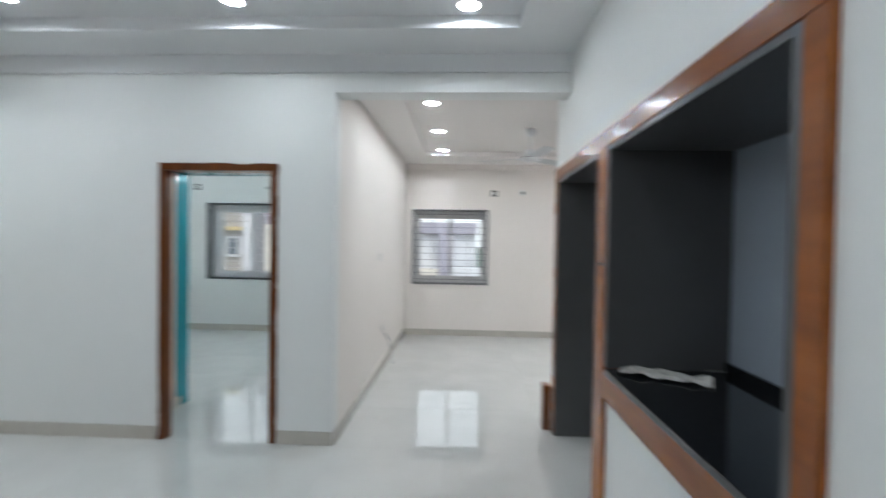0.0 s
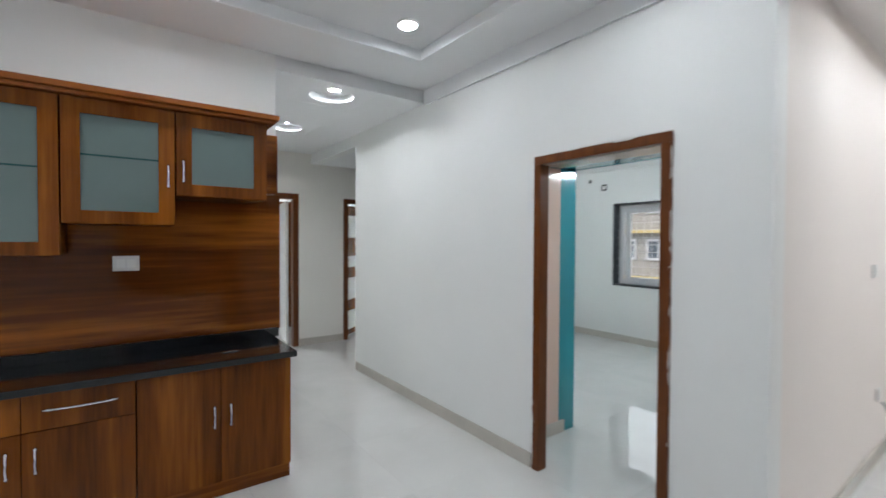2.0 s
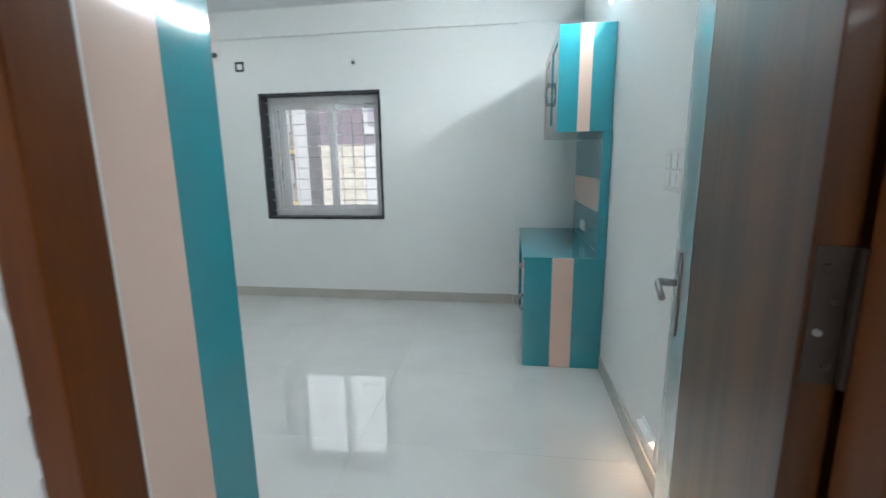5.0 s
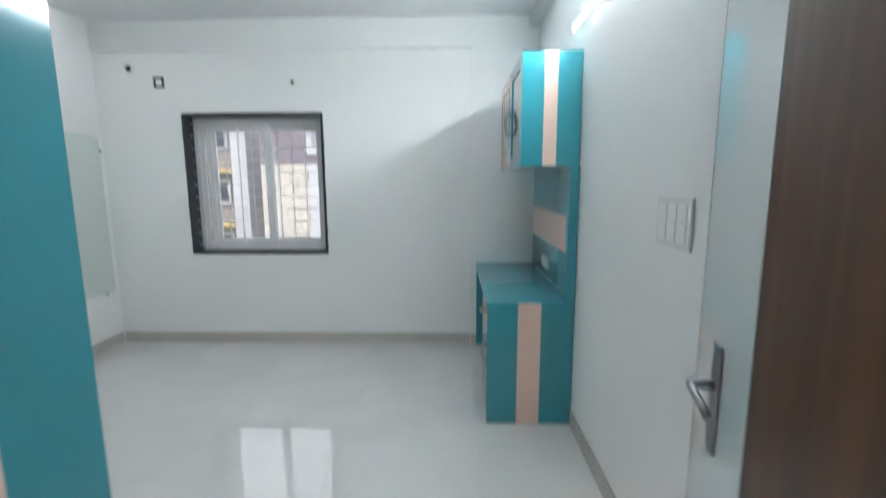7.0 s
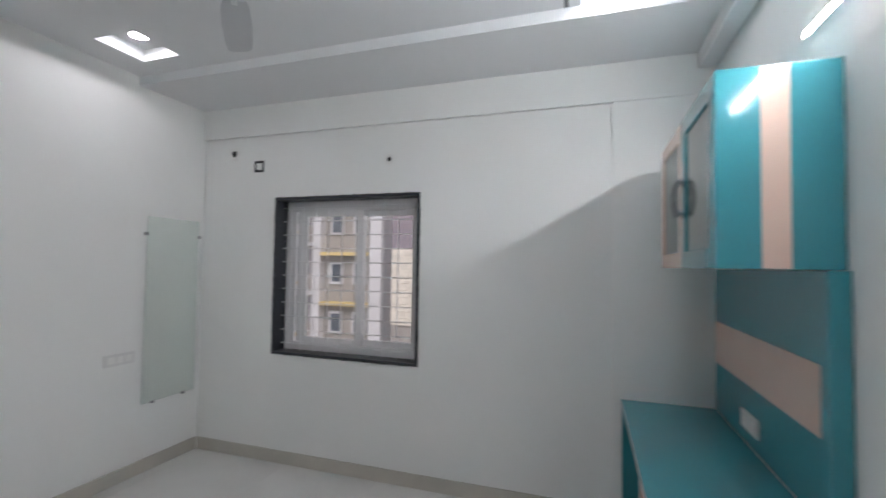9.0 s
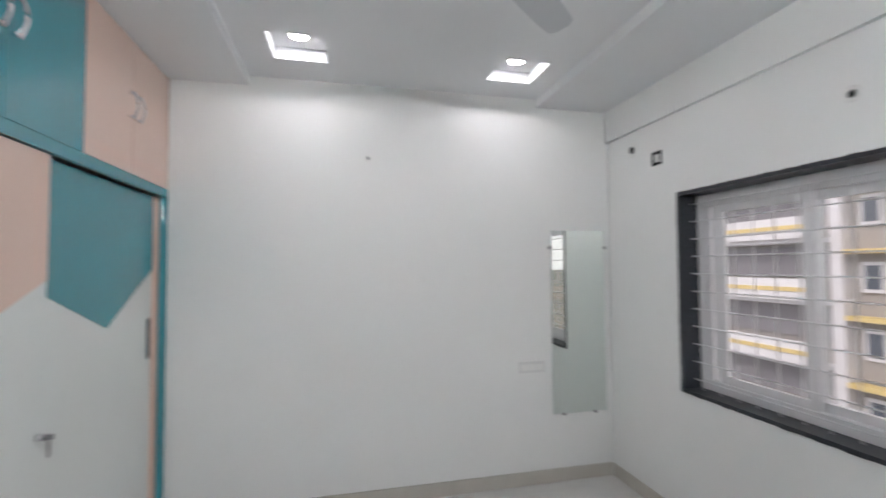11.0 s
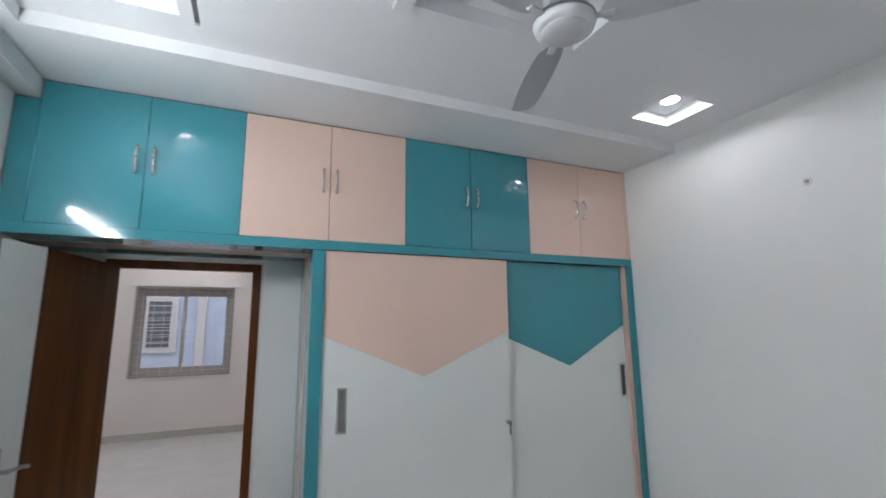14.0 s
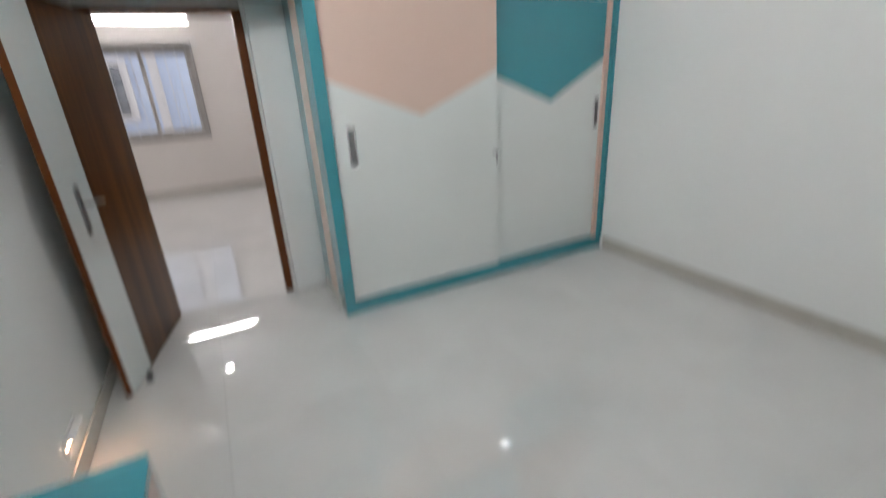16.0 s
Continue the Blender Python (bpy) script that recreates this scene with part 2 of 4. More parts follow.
def lathe(bm, profile, centre, seg=32):
    """A turned solid from (radius, z) rows, around a vertical axis."""
    rings = [[bm.verts.new((centre[0] + r * math.cos(2 * math.pi * k / seg), centre[1] + r * math.sin(2 * math.pi * k / seg), centre[2] + z)) for k in range(seg)] for r, z in profile]
    for a, b in zip(rings, rings[1:]):
        for k in range(seg):
            bm.faces.new((a[k], a[(k + 1) % seg], b[(k + 1) % seg], b[k]))
    bm.faces.new(rings[0][::-1])
    bm.faces.new(rings[-1])
    return bm


def prism(bm, outline, y0, y1):
    """A plate of (x, z) corners between two y."""
    a = [bm.verts.new((x, y0, z)) for x, z in outline]
    b = [bm.verts.new((x, y1, z)) for x, z in outline]
    bm.faces.new(a)
    bm.faces.new(b[::-1])
    for k in range(len(a)):
        n = (k + 1) % len(a)
        bm.faces.new((a[n], a[k], b[k], b[n]))
    bmesh.ops.recalc_face_normals(bm, faces=bm.faces[:])
    return bm


def rim(axis, p0, p1, a0, a1, z0, z1, wa, wb, wt):
    """A closed rectangular frame as one joined ring; wa: side width, wb: bottom, wt: top."""
    bm = bmesh.new()
    p0, p1 = min(p0, p1), max(p0, p1)
    at = (lambda a, p, z: (a, p, z)) if axis == "y" else (lambda a, p, z: (p, a, z))
    out, inn = ((a0, z0), (a1, z0), (a1, z1), (a0, z1)), ((a0 + wa, z0 + wb), (a1 - wa, z0 + wb), (a1 - wa, z1 - wt), (a0 + wa, z1 - wt))
    rings = [[bm.verts.new(at(a, p, z)) for a, z in loop] for p in (p0, p1) for loop in (out, inn)]
    o0, i0, o1, i1 = rings
    for k in range(4):
        n = (k + 1) % 4
        bm.faces.new((o0[k], o0[n], i0[n], i0[k]))
        bm.faces.new((o1[n], o1[k], i1[k], i1[n]))
        bm.faces.new((o0[n], o0[k], o1[k], o1[n]))
        bm.faces.new((i0[k], i0[n], i1[n], i1[k]))
    bmesh.ops.recalc_face_normals(bm, faces=bm.faces[:])
    bmesh.ops.bevel(bm, geom=bm.edges[:], offset=0.0015, segments=1, affect="EDGES")
    return bm


def to_mesh(name, bm, material, shift=None, smooth=False):
    if shift is not None:
        bmesh.ops.translate(bm, verts=bm.verts[:], vec=-Vector(shift))
    me = bpy.data.meshes.new(name)
    bm.to_mesh(me)
    bm.free()
    me.materials.append(material)
    if smooth:
        for f in me.polygons:
            f.use_smooth = True
    return me


def thing(name, at, label, category, group="", kind=""):
    ob = tagged(new(name), label, category, group, kind)
    ob.location = at
    ob.empty_display_size = 0.1
    ORIGIN[ob.name] = Vector(at)
    return ob


def part(name, bm, material, parent, label="", local=False, smooth=False):
    """Links a bmesh, given in world places, as one mesh under a thing or a part."""
    org = ORIGIN[parent.name]
    ob = new(name, to_mesh(name, bm, material, None if local else org, smooth))
    ob.parent = parent
    ORIGIN[ob.name] = org
    if label:
        ob["label"] = label
    return ob


def lone(name, bm, material, at, label, category, group="", kind="", smooth=False):
    ob = tagged(new(name, to_mesh(name, bm, material, at, smooth)), label, category, group, kind)
    ob.location = at
    ORIGIN[ob.name] = Vector(at)
    return ob


def cells(u0, u1, v0, v1, holes):
    """The rectangle split round its holes, as (u0, u1, v0, v1)."""
    us = sorted({u0, u1, *[h[0] for h in holes], *[h[1] for h in holes]})
    vs = sorted({v0, v1, *[h[2] for h in holes], *[h[3] for h in holes]})
    out = []
    for a, b in zip(us, us[1:]):
        run = None
        for c, d in zip(vs, vs[1:]):
            inside = any(h[0] <= (a + b) / 2 <= h[1] and h[2] <= (c + d) / 2 <= h[3] for h in holes)
            if inside:
                if run:
                    out.append((a, b, *run))
                run = None
            else:
                run = (run[0], d) if run else (c, d)
        if run:
            out.append((a, b, *run))
    return out


def wall_x(name, x0, x1, y0, y1, z0, z1, material, holes=()):
    """A wall that runs along y; holes as (y0, y1, z0, z1)."""
    return structure(name, boxes(*[(x0, x1, a, b, c, d) for a, b, c, d in cells(y0, y1, z0, z1, holes)]), material)


def wall_y(name, y0, y1, x0, x1, z0, z1, material, holes=()):
    return structure(name, boxes(*[(a, b, y0, y1, c, d) for a, b, c, d in cells(x0, x1, z0, z1, holes)]), material)


def deck(name, z0, z1, x0, x1, y0, y1, material, holes=()):
    return structure(name, boxes(*[(a, b, c, d, z0, z1) for a, b, c, d in cells(x0, x1, y0, y1, holes)]), material)


def structure(name, bm, material):
    ob = tagged(new(name, to_mesh(name, bm, material)), kind="structure")
    ORIGIN[ob.name] = Vector((0, 0, 0))
    return ob


def pull(parent, at, out, length, along="z", material=None, r=0.006, bow=0.016):
    """A bowed bar handle on two feet; out: unit vector away from the door."""
    o, a = Vector(out), Vector((0, 0, 1)) if along == "z" else Vector((0, 1, 0))
    c = Vector(at)
    bm = bmesh.new()
    pts = [c + a * (length * (k / 10 - 0.5)) + o * (0.014 + bow * math.sin(math.pi * k / 10)) for k in range(11)]
    tube_along(bm, pts, r)
    for s in (-0.42, 0.42):
        rod(bm, c + a * (length * s), c + a * (length * s) + o * 0.022, r * 1.2)
    return part("handle", bm, material or CHROME, parent, "bowed chrome handle", smooth=True)


# ---- large structure ----
FARY = 7.388
W1 = (-4.197, -2.925, 0.857, 2.127)
W2 = (-0.74, 0.50, 0.838, 2.065)
W3 = (-1.88, -0.50, 0.895, 2.28)
W5 = (3.44, 3.725, 1.00, 2.18)
W4 = (2.15, 3.16, 0.94, 2.22)
wall_y("wall_door", 3.40, 3.456, -5.03, -0.86, 0, 3.1, WALL, [(-2.20, -1.288, -1, 2.10)])
wall_y("wall_door_inner", 3.457, 3.54, -5.03, -0.86, 0, 3.1, WALL_BED, [(-2.222, -1.288, -1, 2.112)])
wall_x("wall_bedroom_west", -5.03, -4.95, 3.54, FARY, 0, 3.1, WALL_BED)
wall_x("wall_bedroom_east", -1.02, -0.86, 3.54, FARY, 0, 3.1, WALL_CREAM)
structure("wall_bedroom_east_plaster", boxes((-1.026, -1.022, 3.545, FARY - 0.003, 0, 3.05)), WALL_BED)
structure("wall_bedroom_south_plaster", boxes(*[(a, b, 3.542, 3.546, c, d) for a, b, c, d in cells(-4.947, -1.03, 0, 3.05, [(-2.222, -1.275, -1, 2.115)])]), WALL_BED)
wall_y("wall_north", FARY, 7.62, -12.2, 3.4, 0, 3.1, WALL_CREAM, [W1, W2])
structure("wall_bedroom_north_plaster", boxes(*[(a, b, FARY - 0.006, FARY - 0.002, c, d) for a, b, c, d in cells(-4.947, -1.61, 0, 2.65, [W1])]), WALL_BED)
structure("beam_bedroom_north", boxes((-4.947, -1.03, FARY - 0.03, FARY - 0.002, 2.652, 3.05), (-1.608, -1.03, FARY - 0.03, FARY - 0.002, 0, 2.65)), WALL_BED)
structure("beam_bedroom_east", boxes((-1.125, -1.029, 3.55, FARY - 0.033, 2.81, 3.05)), CEIL)
wall_x("wall_crockery", -3.70, -3.54, -1.3, 2.075, 0, 3.1, WALL)
wall_y("wall_corridor_south", 1.955, 2.075, -6.55, -3.70, 0, 3.1, WALL_WARM)
wall_x("wall_corridor_west", -6.70, -6.55, 1.955, FARY, 0, 3.1, WALL_WARM, [(2.30, 3.21, -1, 2.20), (3.90, 4.78, -1, 2.17)])
wall_y("wall_lobby_north", 5.6, 5.75, -6.55, -5.03, 0, 3.1, WALL)
wall_y("wall_hall_south", -1.45, -1.30, -3.70, 1.0, 0, 3.1, WALL_CREAM, [W3])
wall_x("wall_kitchen", 0.86, 0.98, -1.30, 3.85, 0, 3.1, WALL, [(1.17, 2.50, 0.87, 2.05), (2.65, 3.72, -1, 2.05)])
wall_y("wall_kitchen_north", 3.73, 3.85, 0.98, 3.4, 0, 3.1, WALL_CREAM)
wall_x("wall_kitchen_back", 1.50, 1.62, -1.3, 3.73, 0, 3.1, WALL)
wall_x("wall_dining_east", 3.30, 3.42, 3.85, FARY, 0, 3.1, WALL_CREAM)
wall_x("wall_second_bedroom_west", -12.2, -12.0, 0.4, 6.0, 0, 3.1, WALL, [W4, W5])
wall_y("wall_second_bedroom_south", 0.4, 0.55, -12.0, -6.55, 0, 3.1, WALL)
wall_x("wall_second_bedroom_east", -6.70, -6.55, 0.55, 1.955, 0, 3.1, WALL)
wall_y("wall_second_bedroom_north", 3.74, 3.86, -12.0, -6.70, 0, 3.1, WALL)
wall_x("wall_bath_west", -9.4, -9.25, 3.86, FARY, 0, 3.1, WALL)
structure("beam_dining", boxes((-0.86, 0.86, 3.40, 3.58, 2.63, 3.1), (0.98, 3.3, 3.853, 3.95, 2.63, 3.1)), WALL)
structure("beam_lobby", boxes((-6.55, -5.03, 3.40, 3.52, 2.65, 2.79)), WALL)
structure("trim_hall_cornice", boxes((-3.54, -0.863, 3.378, 3.398, 2.77, 2.90), (-0.857, 0.857, 3.378, 3.398, 2.77, 2.90)), CEIL)
structure("trim_dining_cornice", boxes((-0.855, 3.295, FARY - 0.03, FARY - 0.003, 2.72, 2.80)), WALL_CREAM)

# ceilings with their recessed trays
# unseen slab over all rooms, added to keep sky light out
deck("ceiling_roof_slab", 3.12, 3.3, -12.3, 3.5, -1.5, 7.65, CEIL)
deck("ceiling_hall_border", 2.90, 2.98, -3.54, 0.86, -1.3, 3.40, CEIL, [(-2.99, 0.43, -0.9, 2.99)])
deck("ceiling_hall_tray", 2.98, 3.09, -3.54, 0.86, -1.3, 3.40, CEIL)
RINGS = [(-3.87, 2.64), (-5.19, 2.62)]
deck("ceiling_corridor", 2.79, 2.86, -6.55, -3.54, 2.075, 3.40, CEIL, [(x - 0.3, x + 0.3, y - 0.3, y + 0.3) for x, y in RINGS])
deck("ceiling_corridor_upper", 2.86, 2.98, -6.55, -3.56, 2.075, 3.40, CEIL)
deck("ceiling_lobby", 2.65, 2.75, -6.55, -5.03, 3.52, 5.6, CEIL)
SQUARES = [(-1.637, 5.01), (-1.636, 6.607), (-4.485, 5.015), (-4.515, 6.42)]
S = 0.162
square_holes = [(x - S, x + S, y - S, y + S) for x, y in SQUARES]
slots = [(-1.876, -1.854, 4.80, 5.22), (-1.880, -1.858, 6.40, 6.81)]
fan_hole = (-3.505, -2.69, 5.28, 6.12)
deck("ceiling_bedroom_border", 2.905, 2.97, -4.95, -1.02, 3.546, FARY, CEIL, [(-4.95, -1.21, 4.65, 6.76)])
deck("ceiling_bedroom_tray", 2.97, 3.04, -4.95, -1.02, 3.546, FARY, CEIL, square_holes + slots + [fan_hole])
deck("ceiling_bedroom_recess", 3.04, 3.05, -4.95, -1.02, 3.546, FARY, CEIL, square_holes + [fan_hole])
structure("trim_fan_recess_lip", boxes((-2.689, -2.615, 5.24, 6.22, 2.957, 2.9695), bevel=0.001), CEIL)
deck("ceiling_bedroom_top", 3.05, 3.115, -4.95, -1.02, 3.546, FARY, CEIL)
# grey fill puts the shade inside the open slots into colour
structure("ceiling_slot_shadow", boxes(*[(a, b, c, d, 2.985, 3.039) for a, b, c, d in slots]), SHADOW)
deck("ceiling_dining_border", 2.80, 2.86, -0.86, 3.3, 3.58, FARY, CEIL_WARM, [(-0.45, 2.6, 4.16, 6.67)])
deck("ceiling_dining_tray", 2.86, 2.96, -0.86, 3.3, 3.58, FARY, CEIL_WARM)
deck("ceiling_second_bedroom", 2.85, 2.95, -12.0, -6.70, 0.55, 3.74, CEIL)
deck("ceiling_bath", 2.70, 2.8, -9.25, -6.70, 3.86, 7.38, CEIL)
deck("ceiling_kitchen", 2.9, 3.0, 0.98, 1.50, -1.3, 3.73, CEIL)

# round cove plates of the corridor ceiling
bm = bmesh.new()
for cx, cy in RINGS:
    n = 40
    inner, top, outer = [], [], []
    for k in range(n):
        a = 2 * math.pi * k / n
        c, s = math.cos(a), math.sin(a)
        q = 0.3 / max(abs(c), abs(s))
        inner.append(bm.verts.new((cx + 0.19 * c, cy + 0.19 * s, 2.792)))
        top.append(bm.verts.new((cx + 0.19 * c, cy + 0.19 * s, 2.859)))
        outer.append(bm.verts.new((cx + q * c, cy + q * s, 2.792)))
    for k in range(n):
        j = (k + 1) % n
        bm.faces.new((inner[k], inner[j], outer[j], outer[k]))
        bm.faces.new((inner[j], inner[k], top[k], top[j]))
structure("ceiling_corridor_rings", bm, CEIL)

# floor: a bed of mortar and the tiles laid on it at the end of the file
structure("floor", boxes((-12.2, 3.4, -1.45, 7.62, -0.16, -0.012)), GROUT)


def skirting(name, *runs):
    return structure(name, boxes(*runs, bevel=0.003), SKIRT)


K = 0.012
skirting("baseboard_hall", (-5.0, -2.21, 3.40 - K, 3.398, 0, 0.1), (-1.28, -0.862, 3.40 - K, 3.398, 0, 0.1), (-3.538, 0.85, -1.298, -1.30 + K, 0, 0.1), (-0.858, -0.858 + K, 3.402, FARY - 0.02, 0, 0.1))
skirting("baseboard_dining", (-0.845, 3.29, FARY - K, FARY - 0.002, 0, 0.1))
skirting("baseboard_bedroom", (-4.93, -1.612, FARY - 0.006 - K, FARY - 0.008, 0, 0.1), (-1.606, -1.07, FARY - 0.03 - K, FARY - 0.032, 0, 0.1), (-4.948, -4.948 + K, 4.20, FARY - 0.02, 0, 0.1), (-1.028 - K, -1.028, 3.58, 5.95, 0, 0.1))
skirting("baseboard_corridor", (-6.548, -6.548 + K, 3.22, 3.89, 0, 0.1), (-6.52, -3.72, 2.077, 2.077 + K, 0, 0.1), (-5.042, -5.032, 3.42, 5.58, 0, 0.1))


# ---- doors ----
def door_frame(name, axis, plane0, plane1, a0, a1, top, w=0.055, full=True):
    """Jambs and head with a rebate for the leaf on the plane1 side; full: the thin part runs on all three sides."""
    ob = thing(name, (0, 0, 0), "", "", kind="structure")
    f = lambda a, b, p, q, c, d: (a, b, min(p, q), max(p, q), c, d) if axis == "y" else (min(p, q), max(p, q), a, b, c, d)  # noqa: E731
    m, v = plane0 + (plane1 - plane0) * (0.6 if full else 0.36), w * 0.55
    part("jamb", boxes(f(a0, a0 + w, plane0, m if full else m + 0.022, 0.001, top - w), *([f(a0, a0 + v, m, plane1, 0.001, top - w)] if full else []), bevel=0.004), BROWN, ob)
    part("jamb", boxes(f(a1 - w, a1, plane0, m, 0.001, top - w), f(a1 - (v if full else w * 0.3), a1, m, plane1, 0.001, top - w), bevel=0.004), BROWN, ob)
    part("head", boxes(f(a0, a1, plane0, m, top - w, top), *([f(a0, a1, m, plane1, top - v, top)] if full else []), bevel=0.004), BROWN, ob)
    return ob


frame1 = door_frame("door_1", "y", 3.385, 3.555, -2.20, -1.288, 2.10, full=False)
bm = bmesh.new()
rng = random.Random(4)
for k in range(64):
    side = k % 3
    s = 0.0012 + 0.0034 * rng.random() ** 2
    if side == 2:
        x, z = -2.15 + 0.8 * rng.random(), 2.1005
    else:
        x, z = (-2.2005 if side == 0 else -1.2875), 0.1 + 1.95 * rng.random() ** 0.8
    w, h = (0.012 + 0.05 * rng.random(), s) if side == 2 else (s, 0.012 + 0.06 * rng.random() ** 2)
    old = len(bm.verts)
    add_box(bm, x - w / 2, x + w / 2, 3.383, 3.389, z - h / 2, z + h / 2)
    bm.verts.ensure_lookup_table()
    for v in bm.verts[old:]:
        v.co.x += w * rng.uniform(-0.35, 0.35)
        v.co.z += h * rng.uniform(-0.35, 0.35)
for k in range(26):
    z, w, h = 0.03 + 0.42 * rng.random() ** 1.6, 0.003 + 0.008 * rng.random(), 0.008 + 0.03 * rng.random()
    old = len(bm.verts)
    add_box(bm, -2.203, -2.2005 + w, 3.3825, 3.389, z, z + h)
    bm.verts.ensure_lookup_table()
    for v in bm.verts[old:]:
        v.co.z += h * rng.uniform(-0.3, 0.3)
for x0, x1, z0, z1 in ((-1.61, -1.50, 2.092, 2.103), (-1.57, -1.48, 2.096, 2.105), (-1.92, -1.88, 2.098, 2.103)):
    add_box(bm, x0, x1, 3.3825, 3.388, z0, z1)
part("chipped_edge", bm, PUTTY, frame1, "white chipped paint along the frame")
bm = bmesh.new()
for k in range(110):
    side = k % 3
    d = 0.001 + 0.0032 * rng.random() ** 2
    l = 0.02 + 0.09 * rng.random()
    if side == 2:
        x = -2.19 + 0.88 * rng.random()
        box = (x, min(x + l, -1.29), 3.3975, 3.3996, 2.099, 2.1 + d)
    else:
        z = 0.02 + 1.98 * rng.random()
        box = (-2.2 - d, -2.199, 3.3975, 3.3996, z, z + l) if side == 0 else (-1.289, -1.288 + d, 3.3975, 3.3996, z, z + l)
    old = len(bm.verts)
    add_box(bm, *box)
    bm.verts.ensure_lookup_table()
    for v in bm.verts[old:]:
        v.co.z += 0.012 * rng.uniform(-1, 1) if side < 2 else 0.0
part("overpaint", bm, BROWN, frame1, "brown paint run over onto the wall")
# the bedroom door, open past a right angle
leaf = thing("open_bedroom_door", (-1.340, 3.462, 0), "open flush door, half dark teak and half white laminate", "door")
leaf.rotation_euler = (0, 0, radians(77.2))
ORIGIN[leaf.name] = Vector((0, 0, 0))
part("teak_panel", boxes((0.0, 0.664, 0, 0.036, 0.012, 2.055), bevel=0.002), DOORWOOD, leaf, "dark upright-grained teak laminate")
white_panel = part("white_panel", boxes((0.666, 0.949, 0.0, 0.036, 0.012, 2.055), bevel=0.002), LEAFWHITE, leaf, "glossy white laminate")
part("edge_strip", boxes((0.9495, 0.957, 0.001, 0.035, 0.012, 2.055), bevel=0.002), BROWN, leaf, "brown timber edge strip")
for side, y0, y1, s in (("a", 0.0365, 0.044, 1), ("b", -0.008, -0.0005, -1)):
    part("lock_plate", boxes((0.790, 0.832, y0, y1, 0.93, 1.17), bevel=0.003), STEEL, white_panel, "brushed steel lock plate")
    bm = bmesh.new()
    yy = 0.044 if s > 0 else -0.008
    rod(bm, (0.811, yy, 1.08), (0.811, yy + s * 0.045, 1.08), 0.011)
    tube_along(bm, [(0.811, yy + s * 0.045, 1.08), (0.775, yy + s * 0.05, 1.082), (0.725, yy + s * 0.048, 1.076), (0.69, yy + s * 0.046, 1.068)], 0.009)
    part("lever_handle", bm, STEEL, white_panel, "steel lever handle", smooth=True)
for z in (0.22, 1.19, 1.78):
    bm = rod(bmesh.new(), (-0.007, -0.004, z), (-0.007, -0.004, z + 0.14), 0.007)
    add_box(bm, -0.0025, -0.0005, 0.0, 0.032, z, z + 0.14)
    hinge = part("hinge", bm, HINGE, leaf, "tarnished steel butt hinge")
    for k in range(4):
        bm = rod(bmesh.new(), (-0.0026, 0.012 + 0.010 * (k % 2), z + 0.02 + 0.033 * k), (-0.0042, 0.012 + 0.010 * (k % 2), z + 0.02 + 0.033 * k), 0.0045, 0.003)
        part("screw", bm, STEEL if k == 1 else HINGE, hinge)

door_frame("door_2", "x", -6.53, -6.72, 2.30, 3.21, 2.20, 0.08)
leaf2 = thing("open_room_door", (-6.73, 3.12, 0), "open white laminate door with lever handle, at corridor end", "door")
ORIGIN[leaf2.name] = Vector((0, 0, 0))
leaf2.rotation_euler = (0, 0, radians(170.5))
p2 = part("leaf", boxes((0.0, 0.76, 0, 0.035, 0.012, 2.11), bevel=0.003), WHITELAM, leaf2)
part("lever_handle", tube_along(bmesh.new(), [(0.70, 0.036, 1.05), (0.70, 0.085, 1.05), (0.60, 0.088, 1.045)], 0.01), STEEL, p2, "steel lever handle", smooth=True)
part("lever_handle", tube_along(bmesh.new(), [(0.70, -0.001, 1.05), (0.70, -0.05, 1.05), (0.60, -0.053, 1.045)], 0.01), STEEL, p2, "steel lever handle", smooth=True)

door_frame("door_3", "x", -6.53, -6.72, 3.90, 4.78, 2.17, 0.07)
leaf3 = thing("striped_open_door", (-6.74, 3.975, 0), "open teak door with white laminate bands, in the lobby", "door")
ORIGIN[leaf3.name] = Vector((0, 0, 0))
leaf3.rotation_euler = (0, 0, radians(132))
part("leaf", boxes((0.0, 0.74, -0.036, 0, 0.012, 2.09), bevel=0.003), TEAK_V, leaf3)
for z0, z1 in ((1.58, 1.93), (1.10, 1.28), (0.58, 0.93), (0.1, 0.40)):
    part("white_band", boxes((0.05, 0.70, -0.040, -0.037, z0, z1)), WHITELAM, leaf3, "white laminate band")
    part("white_band", boxes((0.05, 0.70, 0.001, 0.004, z0, z1)), WHITELAM, leaf3, "white laminate band")


